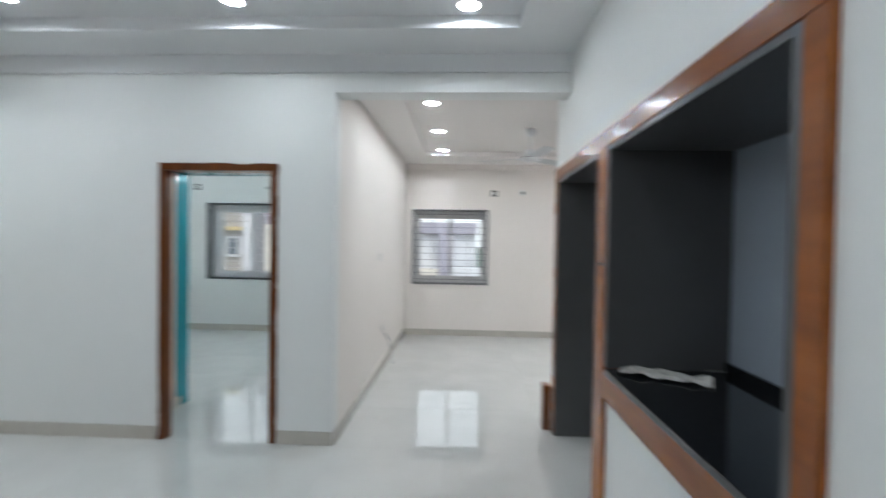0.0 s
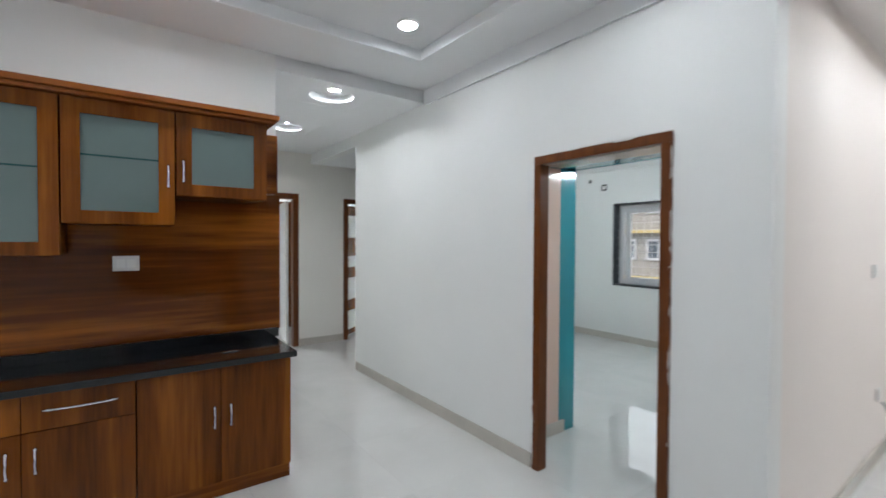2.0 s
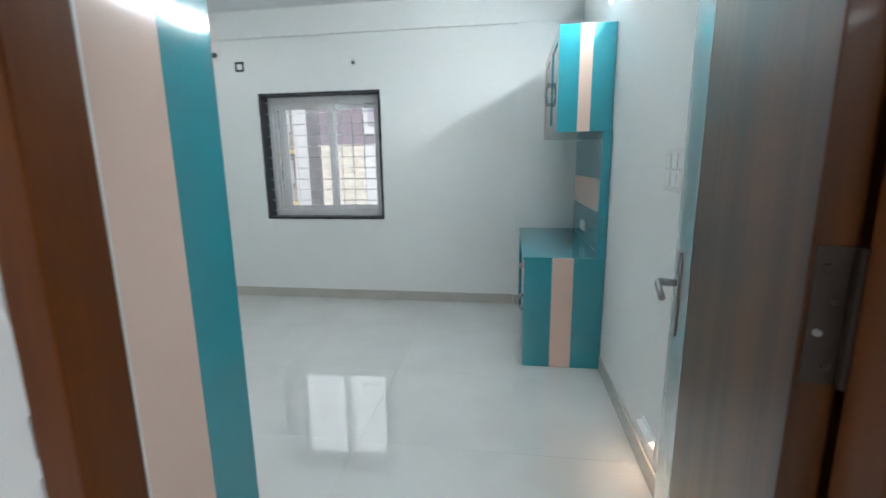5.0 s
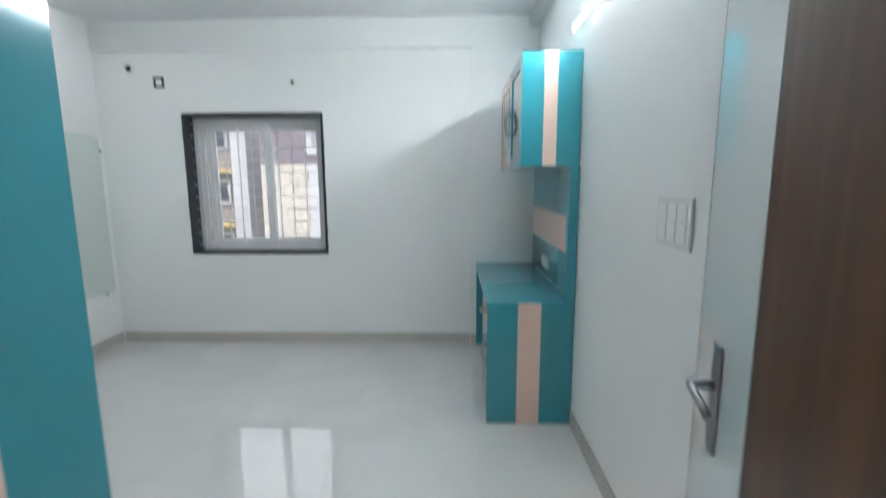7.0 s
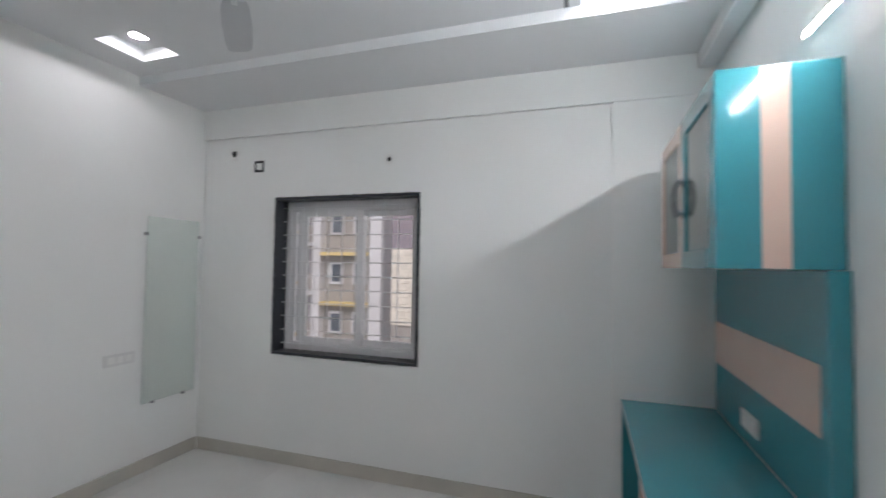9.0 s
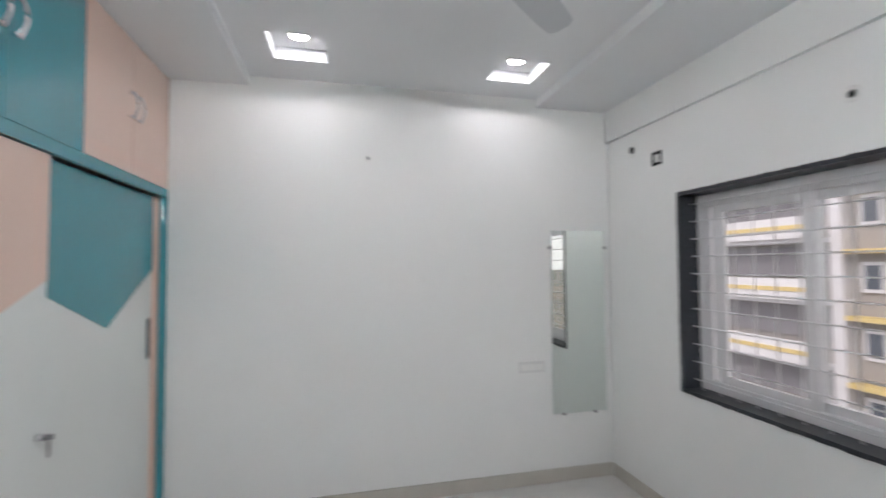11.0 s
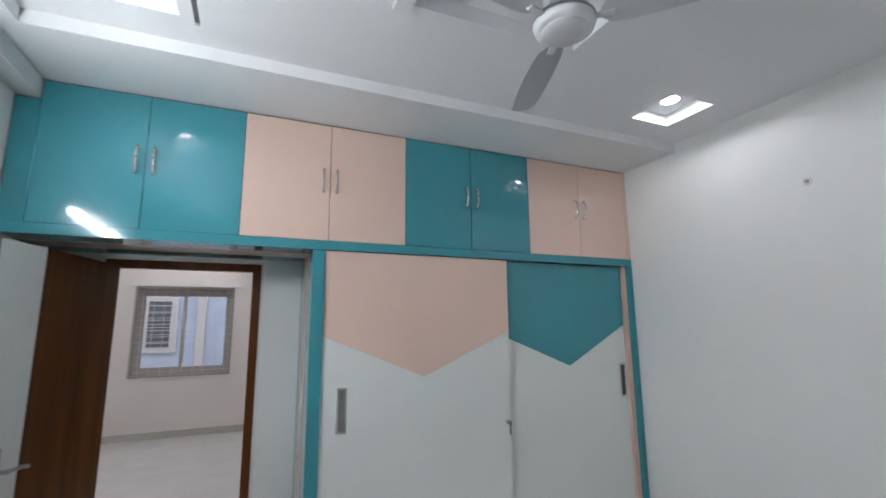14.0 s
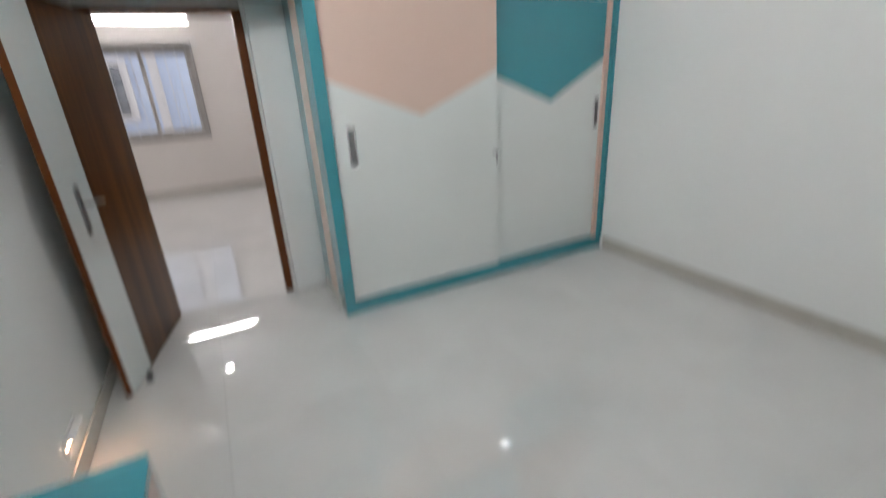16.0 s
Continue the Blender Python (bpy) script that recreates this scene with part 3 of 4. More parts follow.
# ---- windows ----
def window(name, axis, inner, outer, hole, reveal, framem, sill_out, rows, cols, sign=1, mullion=0.5, parked=0, barm=None):
    """A sliding window in a hole, with lined reveal, two sashes and a welded grille; sign: outward way along the wall's normal."""
    a0, a1, z0, z1 = hole
    ob = thing(name, (0, 0, 0), "", "", kind="structure")

    def bx(a, b, p, q, c, d):
        p, q = min(p, q), max(p, q)
        return (a, b, p, q, c, d) if axis == "y" else (p, q, a, b, c, d)

    t = 0.022
    i, o = inner - sign * sill_out, outer
    part("window_lining", boxes(bx(a0, a0 + t, i, o, z0, z1)), reveal, ob)
    part("window_lining", boxes(bx(a1 - t, a1, i, o, z0, z1)), reveal, ob)
    part("window_lining", boxes(bx(a0 + t, a1 - t, i, o, z1 - t, z1)), reveal, ob)
    part("window_sill", boxes(bx(a0 + t, a1 - t, i, o, z0, z0 + t)), reveal, ob)
    a0, a1, z0, z1 = a0 + t + 0.001, a1 - t - 0.001, z0 + t + 0.001, z1 - t - 0.001
    f0, f1 = inner + sign * 0.12, inner + sign * 0.20
    w = 0.05
    part("window_frame", rim(axis, f0, f1, a0, a1, z0, z1, w, w * 1.3, w * 1.6), framem, ob)
    mid = a0 + (a1 - a0) * mullion
    for k in range(parked):
        e, d = a0 + w + 0.045 * k, f0 + sign * (0.004 + 0.02 * k)
        part("parked_screen_stile", boxes(bx(e, e + 0.040, d, d + sign * 0.016, z0 + w * 1.3, z1 - w * 1.6), bevel=0.002), framem, ob)
    s = 0.055
    for n, (b0, b1, p, q) in enumerate(((a0 + w - 0.01 + 0.05 * parked, mid + s / 2, f0 + sign * 0.008, f0 + sign * 0.034), (mid - s / 2, a1 - w + 0.01, f0 + sign * 0.042, f0 + sign * 0.068))):
        c0, c1 = z0 + w * 1.3 - 0.01, z1 - w * 1.6 + 0.01
        sash = part("sash", rim(axis, p, q, b0, b1, c0, c1, s, s, s), framem, ob)
        g = (p + q) / 2
        pane = part("pane", boxes(bx(b0 + s - 0.004, b1 - s + 0.004, g - 0.0025, g + 0.0025, c0 + s - 0.004, c1 - s + 0.004)), GLASS, sash)
        pane.visible_shadow = False
    gp = inner + sign * 0.075
    for k in range(rows):
        z = z0 + (z1 - z0) * (k + 0.5) / rows
        e0, e1 = ((a0, gp, z), (a1, gp, z)) if axis == "y" else ((gp, a0, z), (gp, a1, z))
        part("grille_bar", rod(bmesh.new(), e0, e1, 0.0042, seg=6), barm or BAR, ob)
    for k in range(cols):
        a = a0 + (a1 - a0) * (k + 0.5) / cols
        e0, e1 = ((a, gp + 0.007, z0), (a, gp + 0.007, z1)) if axis == "y" else ((gp + 0.007, a, z0), (gp + 0.007, a, z1))
        part("grille_bar", rod(bmesh.new(), e0, e1, 0.0042, seg=6), barm or BAR, ob)
    return ob


window("window_1", "y", FARY, 7.62, W1, REVEAL, UPVC, 0.012, 11, 10, 1, 0.56, 2)
win1 = bpy.data.objects["window_1"]
bm = bmesh.new()
rng = random.Random(12)
for k in range(84):
    side, l, d = k % 4, 0.015 + 0.06 * rng.random(), 0.0008 + 0.003 * rng.random() ** 2
    if side < 2:
        z = W1[2] + (W1[3] - W1[2] - 0.08) * rng.random()
        x = W1[0] if side == 0 else W1[1]
        box = (x - d, x, FARY - 0.0125, FARY - 0.0063, z, z + l) if side == 0 else (x, x + d, FARY - 0.0125, FARY - 0.0063, z, z + l)
    else:
        x = W1[0] + (W1[1] - W1[0] - 0.08) * rng.random()
        z = W1[2] if side == 2 else W1[3]
        box = (x, x + l, FARY - 0.0125, FARY - 0.0063, z - d, z) if side == 2 else (x, x + l, FARY - 0.0125, FARY - 0.0063, z, z + d)
    add_box(bm, *box)
part("ragged_edge", bm, REVEAL, win1, "rough sawn edge of the black stone")
window("window_2", "y", FARY, 7.62, W2, REVEAL_G, UPVC_GREY, 0.008, 11, 2, 1, 0.5, 0, DARKBAR)
window("window_3", "y", -1.30, -1.45, W3, REVEAL_B, BEIGEFRAME, 0.02, 12, 9, -1, 0.52)
window("window_4", "x", -12.0, -12.2, W4, REVEAL_G, UPVC, 0.008, 11, 9, -1, 0.5)
window("window_5", "x", -12.0, -12.2, W5, REVEAL_G, UPVC, 0.008, 11, 3, -1, 0.5)
structure("trim_window_ledge", boxes((-1.96, -0.42, -1.298, -1.262, 2.282, 2.318), bevel=0.004), WALL)


# ---- lights of the place, some unseen and added as fill ----
def downlight(x, y, z, r=0.06, glow=None, group="recessed ceiling downlights", lip=0.016):
    ob = thing("downlight", (x, y, z), "round white recessed led downlight, switched on", "ceiling light", group)
    bm = bmesh.new()
    n = 32
    prof = ((r + 0.012, 0.0), (r + 0.010, -0.006), (r + 0.004, -lip), (r, -lip), (r, -0.003))
    rings = [[bm.verts.new((x + q * math.cos(2 * math.pi * k / n), y + q * math.sin(2 * math.pi * k / n), z + h)) for k in range(n)] for q, h in prof]
    for a, b in zip(rings, rings[1:]):
        for k in range(n):
            bm.faces.new((a[k], a[(k + 1) % n], b[(k + 1) % n], b[k]))
    part("trim_ring", bm, FANWHITE, ob)
    part("diffuser", lathe(bmesh.new(), ((r - 0.001, -0.002), (r - 0.001, -0.005)), (x, y, z)), glow or LED, ob, "glowing white diffuser")
    return ob


# the three at y -0.55 are unseen, added to light the hall's south
for x, y in ((-2.70, 2.70), (-1.318, 2.772), (0.108, 2.852), (-2.70, 1.45), (-0.12, 1.50), (-2.66, -0.55), (-1.302, -0.55), (0.108, -0.55)):
    downlight(x, y, 2.98, 0.061)
for y in (4.35, 5.42, 6.50):
    downlight(-0.22, y, 2.86, 0.062, LED_DINING)
    # unseen twin on the east side, added for more dining light
    downlight(2.3, y, 2.86, 0.062, LED_DINING)
for x, y in RINGS:
    downlight(x + 0.03, y + 0.02, 2.86, 0.055, LED_RING, "downlights in round coves")
for x, y in SQUARES:
    downlight(x, y, 3.05, 0.052, LED_SQUARE, "downlights in square coves", 0.007)
# both unseen: fill lamps added to brighten the second bedroom and bath
downlight(-8.8, 2.2, 2.85, 0.08, LED_FILL)
downlight(-7.9, 4.9, 2.70, 0.07, LED_FILL)


def tube_light(a, b, out, label, glow):
    """A wall batten with a half-round diffuser on its front."""
    a, b, o = Vector(a), Vector(b), Vector(out)
    ob = thing("tube_light", (a + b) / 2, label, "tube light")
    d = (b - a).normalized()
    up = Vector((0, 0, 1))

    def run(p, q, section):
        bm = bmesh.new()
        ends = [[bm.verts.new(e + o * f + up * h) for f, h in section] for e in (p, q)]
        n = len(section)
        for k in range(n):
            bm.faces.new((ends[0][k], ends[0][(k + 1) % n], ends[1][(k + 1) % n], ends[1][k]))
        bm.faces.new(ends[0][::-1])
        bm.faces.new(ends[1])
        bmesh.ops.recalc_face_normals(bm, faces=bm.faces[:])
        return bm

    back = ((0.0005, -0.011), (0.007, -0.0145), (0.009, -0.0135), (0.009, 0.0135), (0.007, 0.0145), (0.0005, 0.011))
    front = [(0.0092 + 0.0026 * math.sin(math.pi * k / 12), -0.0115 * math.cos(math.pi * k / 12)) for k in range(13)]
    part("batten", run(a, b, back), FANWHITE, ob, "white enamel batten")
    part("diffuser", run(a + d * 0.02, b - d * 0.02, front), glow, ob, "glowing white half-round diffuser")
    cap = [(f, h * 1.06) for f, h in front]
    part("end_cap", run(a, a + d * 0.0195, cap), FANWHITE, ob)
    part("end_cap", run(b - d * 0.0195, b, cap), FANWHITE, ob)
    return ob


tube_light((-1.027, 4.97, 2.42), (-1.027, 6.23, 2.42), (-1, 0, 0), "lit white tube light fixed on the bedroom wall", TUBEGLOW)
lone("batten_holder", lathe(bmesh.new(), ((0.028, 0), (0.03, 0.012), (0.022, 0.02), (0.02, 0.045)), (-1.058, 5.53, 2.325), 20), SWITCH, (-1.058, 5.53, 2.325), "white bulb holder on the wall below the tube", "lamp holder", smooth=True)
tube_light((-0.68, -1.30, 2.585), (-1.92, -1.30, 2.585), (0, 1, 0), "lit white tube light above the hall window", HALLGLOW)


def ceiling_fan(x, y, top, hub, angles, group="ceiling fans"):
    ob = thing("ceiling_fan", (x, y, top), "white three-bladed ceiling fan at rest", "ceiling fan", group)
    part("canopy", lathe(bmesh.new(), ((0.055, 0), (0.062, -0.02), (0.05, -0.06), (0.03, -0.085)), (x, y, top)), FANWHITE, ob, smooth=True)
    part("downrod", rod(bmesh.new(), (x, y, top - 0.08), (x, y, hub + 0.09), 0.0125), FANWHITE, ob, smooth=True)
    part("lower_canopy", lathe(bmesh.new(), ((0.02, 0.13), (0.04, 0.115), (0.062, 0.075), (0.07, 0.045)), (x, y, hub)), FANWHITE, ob, smooth=True)
    m = part("motor", lathe(bmesh.new(), ((0.066, 0.046), (0.090, 0.041), (0.104, 0.031), (0.106, 0.014), (0.100, -0.002), (0.088, -0.009)), (x, y, hub)), FANWHITE, ob, smooth=True)
    part("dark_band", lathe(bmesh.new(), ((0.1045, 0.034), (0.1075, 0.030), (0.1075, 0.024), (0.1065, 0.021)), (x, y, hub)), STEEL, m)
    part("bottom_cap", lathe(bmesh.new(), ((0.080, -0.0095), (0.077, -0.014), (0.040, -0.018)), (x, y, hub)), FANWHITE, m, smooth=True)
    for ang in angles:
        c, s = math.cos(radians(ang)), math.sin(radians(ang))
        bm = bmesh.new()
        rows = ((0.125, 0.022), (0.15, 0.047), (0.20, 0.057), (0.35, 0.064), (0.52, 0.062), (0.61, 0.055), (0.63, 0.03))
        tops, bots = [], []
        for r, h in rows:
            for k, q in ((0, -1), (1, 1)):
                off = q * h
                px, py = x + r * c - off * s, y + r * s + off * c
                z = hub + 0.02 - off * 0.22
                tops.append(bm.verts.new((px, py, z + 0.003)))
                bots.append(bm.verts.new((px, py, z)))
        for k in range(len(rows) - 1):
            i = 2 * k
            bm.faces.new((tops[i], tops[i + 2], tops[i + 3], tops[i + 1]))
            bm.faces.new((bots[i + 1], bots[i + 3], bots[i + 2], bots[i]))
            bm.faces.new((tops[i], bots[i], bots[i + 2], tops[i + 2]))
            bm.faces.new((tops[i + 1], tops[i + 3], bots[i + 3], bots[i + 1]))
        bm.faces.new((tops[0], tops[1], bots[1], bots[0]))
        bm.faces.new((tops[-1], tops[-2], bots[-2], bots[-1]))
        bmesh.ops.recalc_face_normals(bm, faces=bm.faces[:])
        blade = part("blade", bm, BLADE, ob)
        bm = boxes((0.098, 0.165, -0.013, 0.013, 0.012, 0.018), bevel=0.002)
        bmesh.ops.rotate(bm, verts=bm.verts[:], cent=(0, 0, 0), matrix=Matrix.Rotation(radians(ang), 3, "Z"))
        bmesh.ops.translate(bm, verts=bm.verts[:], vec=(x, y, hub))
        part("blade_bracket", bm, FANWHITE, blade)
    return ob


ceiling_fan(-3.085, 5.722, 3.05, 2.675, (10, 130, 250))
ceiling_fan(0.86, 5.35, 2.86, 2.50, (40, 160, 280))
ceiling_fan(-1.28, 1.35, 2.98, 2.66, (102, 222, 342))


# ---- hall: crockery unit ----
BX = -3.05
XW = -3.50
base = thing("base_cabinet", (-3.28, 1.62, 0), "teak laminate base cabinet with two doors, under granite", "cabinet", "crockery base cabinets")
part("body", boxes((XW, BX - 0.020, 1.212, 2.035, 0.09, 0.788)), TEAK_V, base)
part("plinth", boxes((XW, BX - 0.012, 1.212, 2.030, 0.001, 0.088)), TEAK_H, base)
for y0, y1, hy in ((1.214, 1.622, 1.588), (1.626, 2.035, 1.676)):
    d = part("door", boxes((BX - 0.019, BX, y0, y1, 0.092, 0.786), bevel=0.0015), TEAK_V, base)
    pull(d, (BX, hy, 0.49), (1, 0, 0), 0.135)
drawer_unit = thing("drawer_cabinet", (-3.28, 0.8, 0), "teak laminate cabinet with drawers over doors", "cabinet", "crockery base cabinets")
part("body", boxes((XW, BX - 0.020, 0.30, 1.208, 0.09, 0.788)), TEAK_V, drawer_unit)
part("plinth", boxes((XW, BX - 0.012, 0.30, 1.208, 0.001, 0.088)), TEAK_H, drawer_unit)
for y0, y1 in ((0.302, 0.752), (0.756, 1.206)):
    d = part("drawer", boxes((BX - 0.019, BX, y0, y1, 0.600, 0.786), bevel=0.0015), TEAK_V, drawer_unit)
    pull(d, (BX, (y0 + y1) / 2, 0.70), (1, 0, 0), 0.30, "y")
    d = part("door", boxes((BX - 0.019, BX, y0, y1, 0.092, 0.596), bevel=0.0015), TEAK_V, drawer_unit)
    pull(d, (BX, y0 + 0.05 if y0 > 0.5 else y1 - 0.05, 0.46), (1, 0, 0), 0.135)
top = thing("granite_worktop", (-3.28, 1.2, 0.79), "polished black granite worktop on the crockery unit", "worktop")
part("slab", boxes((XW - 0.02, -3.00, 0.28, 2.062, 0.790, 0.828), bevel=0.004), GRANITE, top)
part("upstand", boxes((XW - 0.02, XW + 0.002, 0.28, 2.085, 0.829, 0.892), bevel=0.003), GRANITE, top)
lone("bottle_opener", boxes((-3.22, -3.20, 1.66, 1.75, 0.8285, 0.834), bevel=0.002), CHROME, (-3.21, 1.7, 0.829), "small shiny metal piece lying on granite", "metal piece")
splash = thing("splashback_panel", (-3.52, 1.2, 0.9), "glossy level-grained teak splashback above the granite worktop", "wall panel")
part("lower_panel", boxes((-3.538, -3.510, 0.28, 2.094, 0.894, 1.868), bevel=0.001), TEAK_H, splash)
part("upper_panel", boxes((-3.538, -3.514, 0.28, 2.082, 1.870, 2.300), bevel=0.001), TEAK_H, splash)


def glazed_cabinet(y0, y1, z0, z1, label, hinge_low, shelf):
    ob = thing("glazed_wall_cabinet", (-3.3, (y0 + y1) / 2, z0), label, "wall cabinet", "crockery wall cabinets")
    x0, x1, f = -3.508, -3.12, -3.10
    part("body", boxes((x0, x1, y0, y0 + 0.018, z0, z1), (x0, x1, y1 - 0.018, y1, z0, z1), (x0, x1, y0 + 0.018, y1 - 0.018, z0, z0 + 0.018), (x0, x1, y0 + 0.018, y1 - 0.018, z1 - 0.018, z1), (x0, x0 + 0.006, y0 + 0.018, y1 - 0.018, z0 + 0.018, z1 - 0.018)), TEAK_V, ob)
    w = 0.08
    d = part("door", rim("x", x1 + 0.001, f, y0 + 0.002, y1 - 0.002, z0 + 0.001, z1, w - 0.002, w * 0.85, w), TEAK_V, ob)
    part("frosted_pane", boxes((x1 + 0.005, x1 + 0.010, y0 + w - 0.006, y1 - w + 0.006, z0 + w * 0.85 - 0.006, z1 - w + 0.006)), FROST, d, "grey-green frosted glass")
    if shelf:
        zz = (z0 + z1) / 2 + 0.03
        part("shelf_edge", boxes((x1 + 0.0105, x1 + 0.014, y0 + w, y1 - w, zz, zz + 0.009)), DARKPANE_IN, d, "green edge of a glass shelf")
    pull(d, (f, y0 + 0.035 if hinge_low else y1 - 0.035, (z0 + z1) / 2 - (0.05 if shelf else 0.1)), (1, 0, 0), 0.13)
    return ob


glazed_cabinet(1.406, 1.905, 1.790, 2.268, "small teak wall cabinet with frosted glass door", True, False)
glazed_cabinet(0.903, 1.402, 1.620, 2.268, "tall teak wall cabinet with frosted glass door", False, True)
glazed_cabinet(0.400, 0.899, 1.455, 2.268, "tallest teak wall cabinet with frosted glass door", True, True)
lone("teak_cornice", boxes((-3.538, -3.06, 0.36, 1.945, 2.272, 2.290), (-3.538, -3.035, 0.34, 1.965, 2.291, 2.322), bevel=0.004), ORANGE, (-3.3, 1.2, 2.28), "golden teak cornice board above the wall cabinets", "cornice")


def switch_plate(at, normal, w, h, gang_cols, gang_rows, label, name="switch_plate"):
    """A plate with rocker keys on a wall whose normal is +x, -x, +y or -y."""
    n = Vector(normal)
    u = Vector((0, 0, 1)).cross(n)
    ob = thing(name, at, label, "switch plate")

    def plate(a0, a1, z0, z1, d0, d1, bev):
        bm = boxes((a0, a1, d0, d1, z0, z1), bevel=bev)
        for v in bm.verts:
            v.co = u * v.co.x + n * v.co.y + Vector((0, 0, v.co.z))
        bmesh.ops.recalc_face_normals(bm, faces=bm.faces[:])
        return bm

    part("plate", plate(-w / 2, w / 2, -h / 2, h / 2, 0, 0.010, 0.002), PLATE, ob, local=True)
    iw, ih = (w - 0.03) / gang_cols, (h - 0.03) / gang_rows
    for i in range(gang_cols):
        for j in range(gang_rows):
            a, z = -w / 2 + 0.015 + i * iw, -h / 2 + 0.015 + j * ih
            part("rocker", plate(a + 0.004, a + iw - 0.004, z + 0.005, z + ih - 0.005, 0.0102, 0.0145, 0.0015), SWITCH, ob, local=True)
    return ob


switch_plate((-3.510, 1.173, 1.39), (1, 0, 0), 0.135, 0.092, 2, 1, "white switch plate on the teak splashback")
switch_plate((-1.027, 4.832, 1.375), (-1, 0, 0), 0.225, 0.165, 3, 2, "white six-gang switch plate on the bedroom wall")
switch_plate((-4.949, 6.69, 0.885), (1, 0, 0), 0.215, 0.085, 3, 1, "white socket plate beside the wall mirror", "socket_plate")
switch_plate((-0.858, 5.22, 1.35), (1, 0, 0), 0.085, 0.085, 1, 1, "white switch plate on the cream wall")
switch_plate((-0.858, 5.42, 0.485), (1, 0, 0), 0.09, 0.085, 1, 1, "white socket plate low on the cream wall", "socket_plate")
cable = bmesh.new()
tube_along(cable, [(-0.85, 5.55, 0.40), (-0.82, 5.63, 0.30), (-0.80, 5.70, 0.18), (-0.81, 5.76, 0.06), (-0.79, 5.74, 0.012), (-0.76, 5.68, 0.008), (-0.78, 5.62, 0.008)], 0.007)
lone("loose_cable", cable, SHADOW, (-0.80, 5.65, 0.1), "grey loose cable hanging from the wall", "cable", smooth=True)

# ---- hall: opening to the kitchen with its counter ----
hatch = thing("kitchen_hatch_frame", (0.86, 2.4, 0.7), "teak trim around the kitchen opening and doorway", "opening frame")
for spec in ((0.838, 0.984, 1.10, 3.80, 2.046, 2.135), (0.838, 0.984, 1.10, 1.174, 0.72, 2.045), (0.838, 0.984, 2.496, 2.654, 0.001, 2.045), (0.838, 0.984, 3.716, 3.80, 0.001, 2.045), (0.838, 0.984, 1.175, 2.495, 0.735, 0.868)):
    part("trim_board", boxes(spec, bevel=0.003), ORANGE, hatch)
lining = thing("charcoal_lining", (1.2, 2.4, 0.9), "charcoal laminate lining of the kitchen opening", "panelling")
for spec in ((0.843, 1.46, 2.46, 2.494, 0.90, 2.044), (0.843, 1.46, 1.176, 1.21, 0.90, 2.044), (0.843, 1.46, 1.211, 2.459, 2.02, 2.044), (0.843, 1.46, 3.695, 3.714, 0.001, 2.044), (0.843, 1.46, 2.656, 2.68, 0.001, 2.044), (0.843, 1.46, 2.681, 3.694, 2.02, 2.044)):
    part("panel", boxes(spec), DARKGREY, lining)
part("back_panel", boxes((1.462, 1.474, 1.19, 2.48, 0.90, 2.03)), BLUEGREY, lining, "pale blue-grey glossy back panel")
counter = thing("granite_counter", (1.15, 1.85, 0.87), "black granite counter in the kitchen opening", "counter")
part("slab", boxes((0.83, 1.46, 1.175, 2.458, 0.869, 0.899), bevel=0.003), GRANITE, counter)
part("upstand", boxes((1.436, 1.46, 1.212, 2.456, 0.900, 0.945), bevel=0.003), GRANITE, counter)
lone("wooden_stub", boxes((0.775, 0.835, 3.80, 3.90, 0.001, 0.37), bevel=0.004), BROWN, (0.8, 3.85, 0), "short brown wooden post beside the kitchen doorway", "post")


def crumpled(name, cx, cy, z, w, l, turn, seed, label, category):
    bm = bmesh.new()
    n, m_ = 18, 10
    r = random.Random(seed)
    ox, oy = r.random() * 50, r.random() * 50
    grid = []
    for i in range(n + 1):
        row = []
        for j in range(m_ + 1):
            u, v = (i / n - 0.5) * l, (j / m_ - 0.5) * w
            h = max(0.0, 0.5 * noise.noise(Vector((ox + u * 14, oy + v * 14, 0))) + 0.25) * 0.045 + 0.001
            row.append(bm.verts.new((cx + u * math.cos(turn) - v * math.sin(turn), cy + u * math.sin(turn) + v * math.cos(turn), z + h)))
        grid.append(row)
    for i in range(n):
        for j in range(m_):
            bm.faces.new((grid[i][j], grid[i + 1][j], grid[i + 1][j + 1], grid[i][j + 1]))
    ob = lone(name, bm, PAPER, (cx, cy, z), label, category)
    mod = ob.modifiers.new("thickness", "SOLIDIFY")
    mod.thickness = 0.0012
    return ob


crumpled("newspaper", 1.08, 2.33, 0.8995, 0.15, 0.40, radians(-28), 3, "crumpled newspaper sheets on the black granite counter", "newspaper")

# ---- bedroom: wardrobe under a run of lofts ----
FY = 4.17
robe = thing("sliding_wardrobe", (-3.7, 3.86, 0), "built-in wardrobe, white with peach and teal chevrons", "wardrobe")
part("end_panel", boxes((-2.535, -2.462, 3.55, FY, 0.001, 2.114), bevel=0.0015), TEAL, robe, "teal end panel beside the doorway")
part("peach_stripe", boxes((-2.4615, -2.4595, 3.775, 3.975, 0.1, 2.11)), PEACH, robe, "peach stripe")
part("side_skirting", boxes((-2.4612, -2.452, 3.56, 4.04, 0.001, 0.1)), SKIRT, robe, "beige skirting strip")
part("plinth", boxes((-4.945, -2.537, 3.56, FY - 0.01, 0.001, 0.10)), TEAL, robe)
part("back_carcass", boxes((-4.945, -2.537, 3.55, 3.565, 0.101, 2.114)), WHITELAM, robe)
part("peach_end_strip", boxes((-4.91, -4.868, 3.57, FY - 0.035, 0.101, 2.114)), PEACH, robe, "peach end strip")
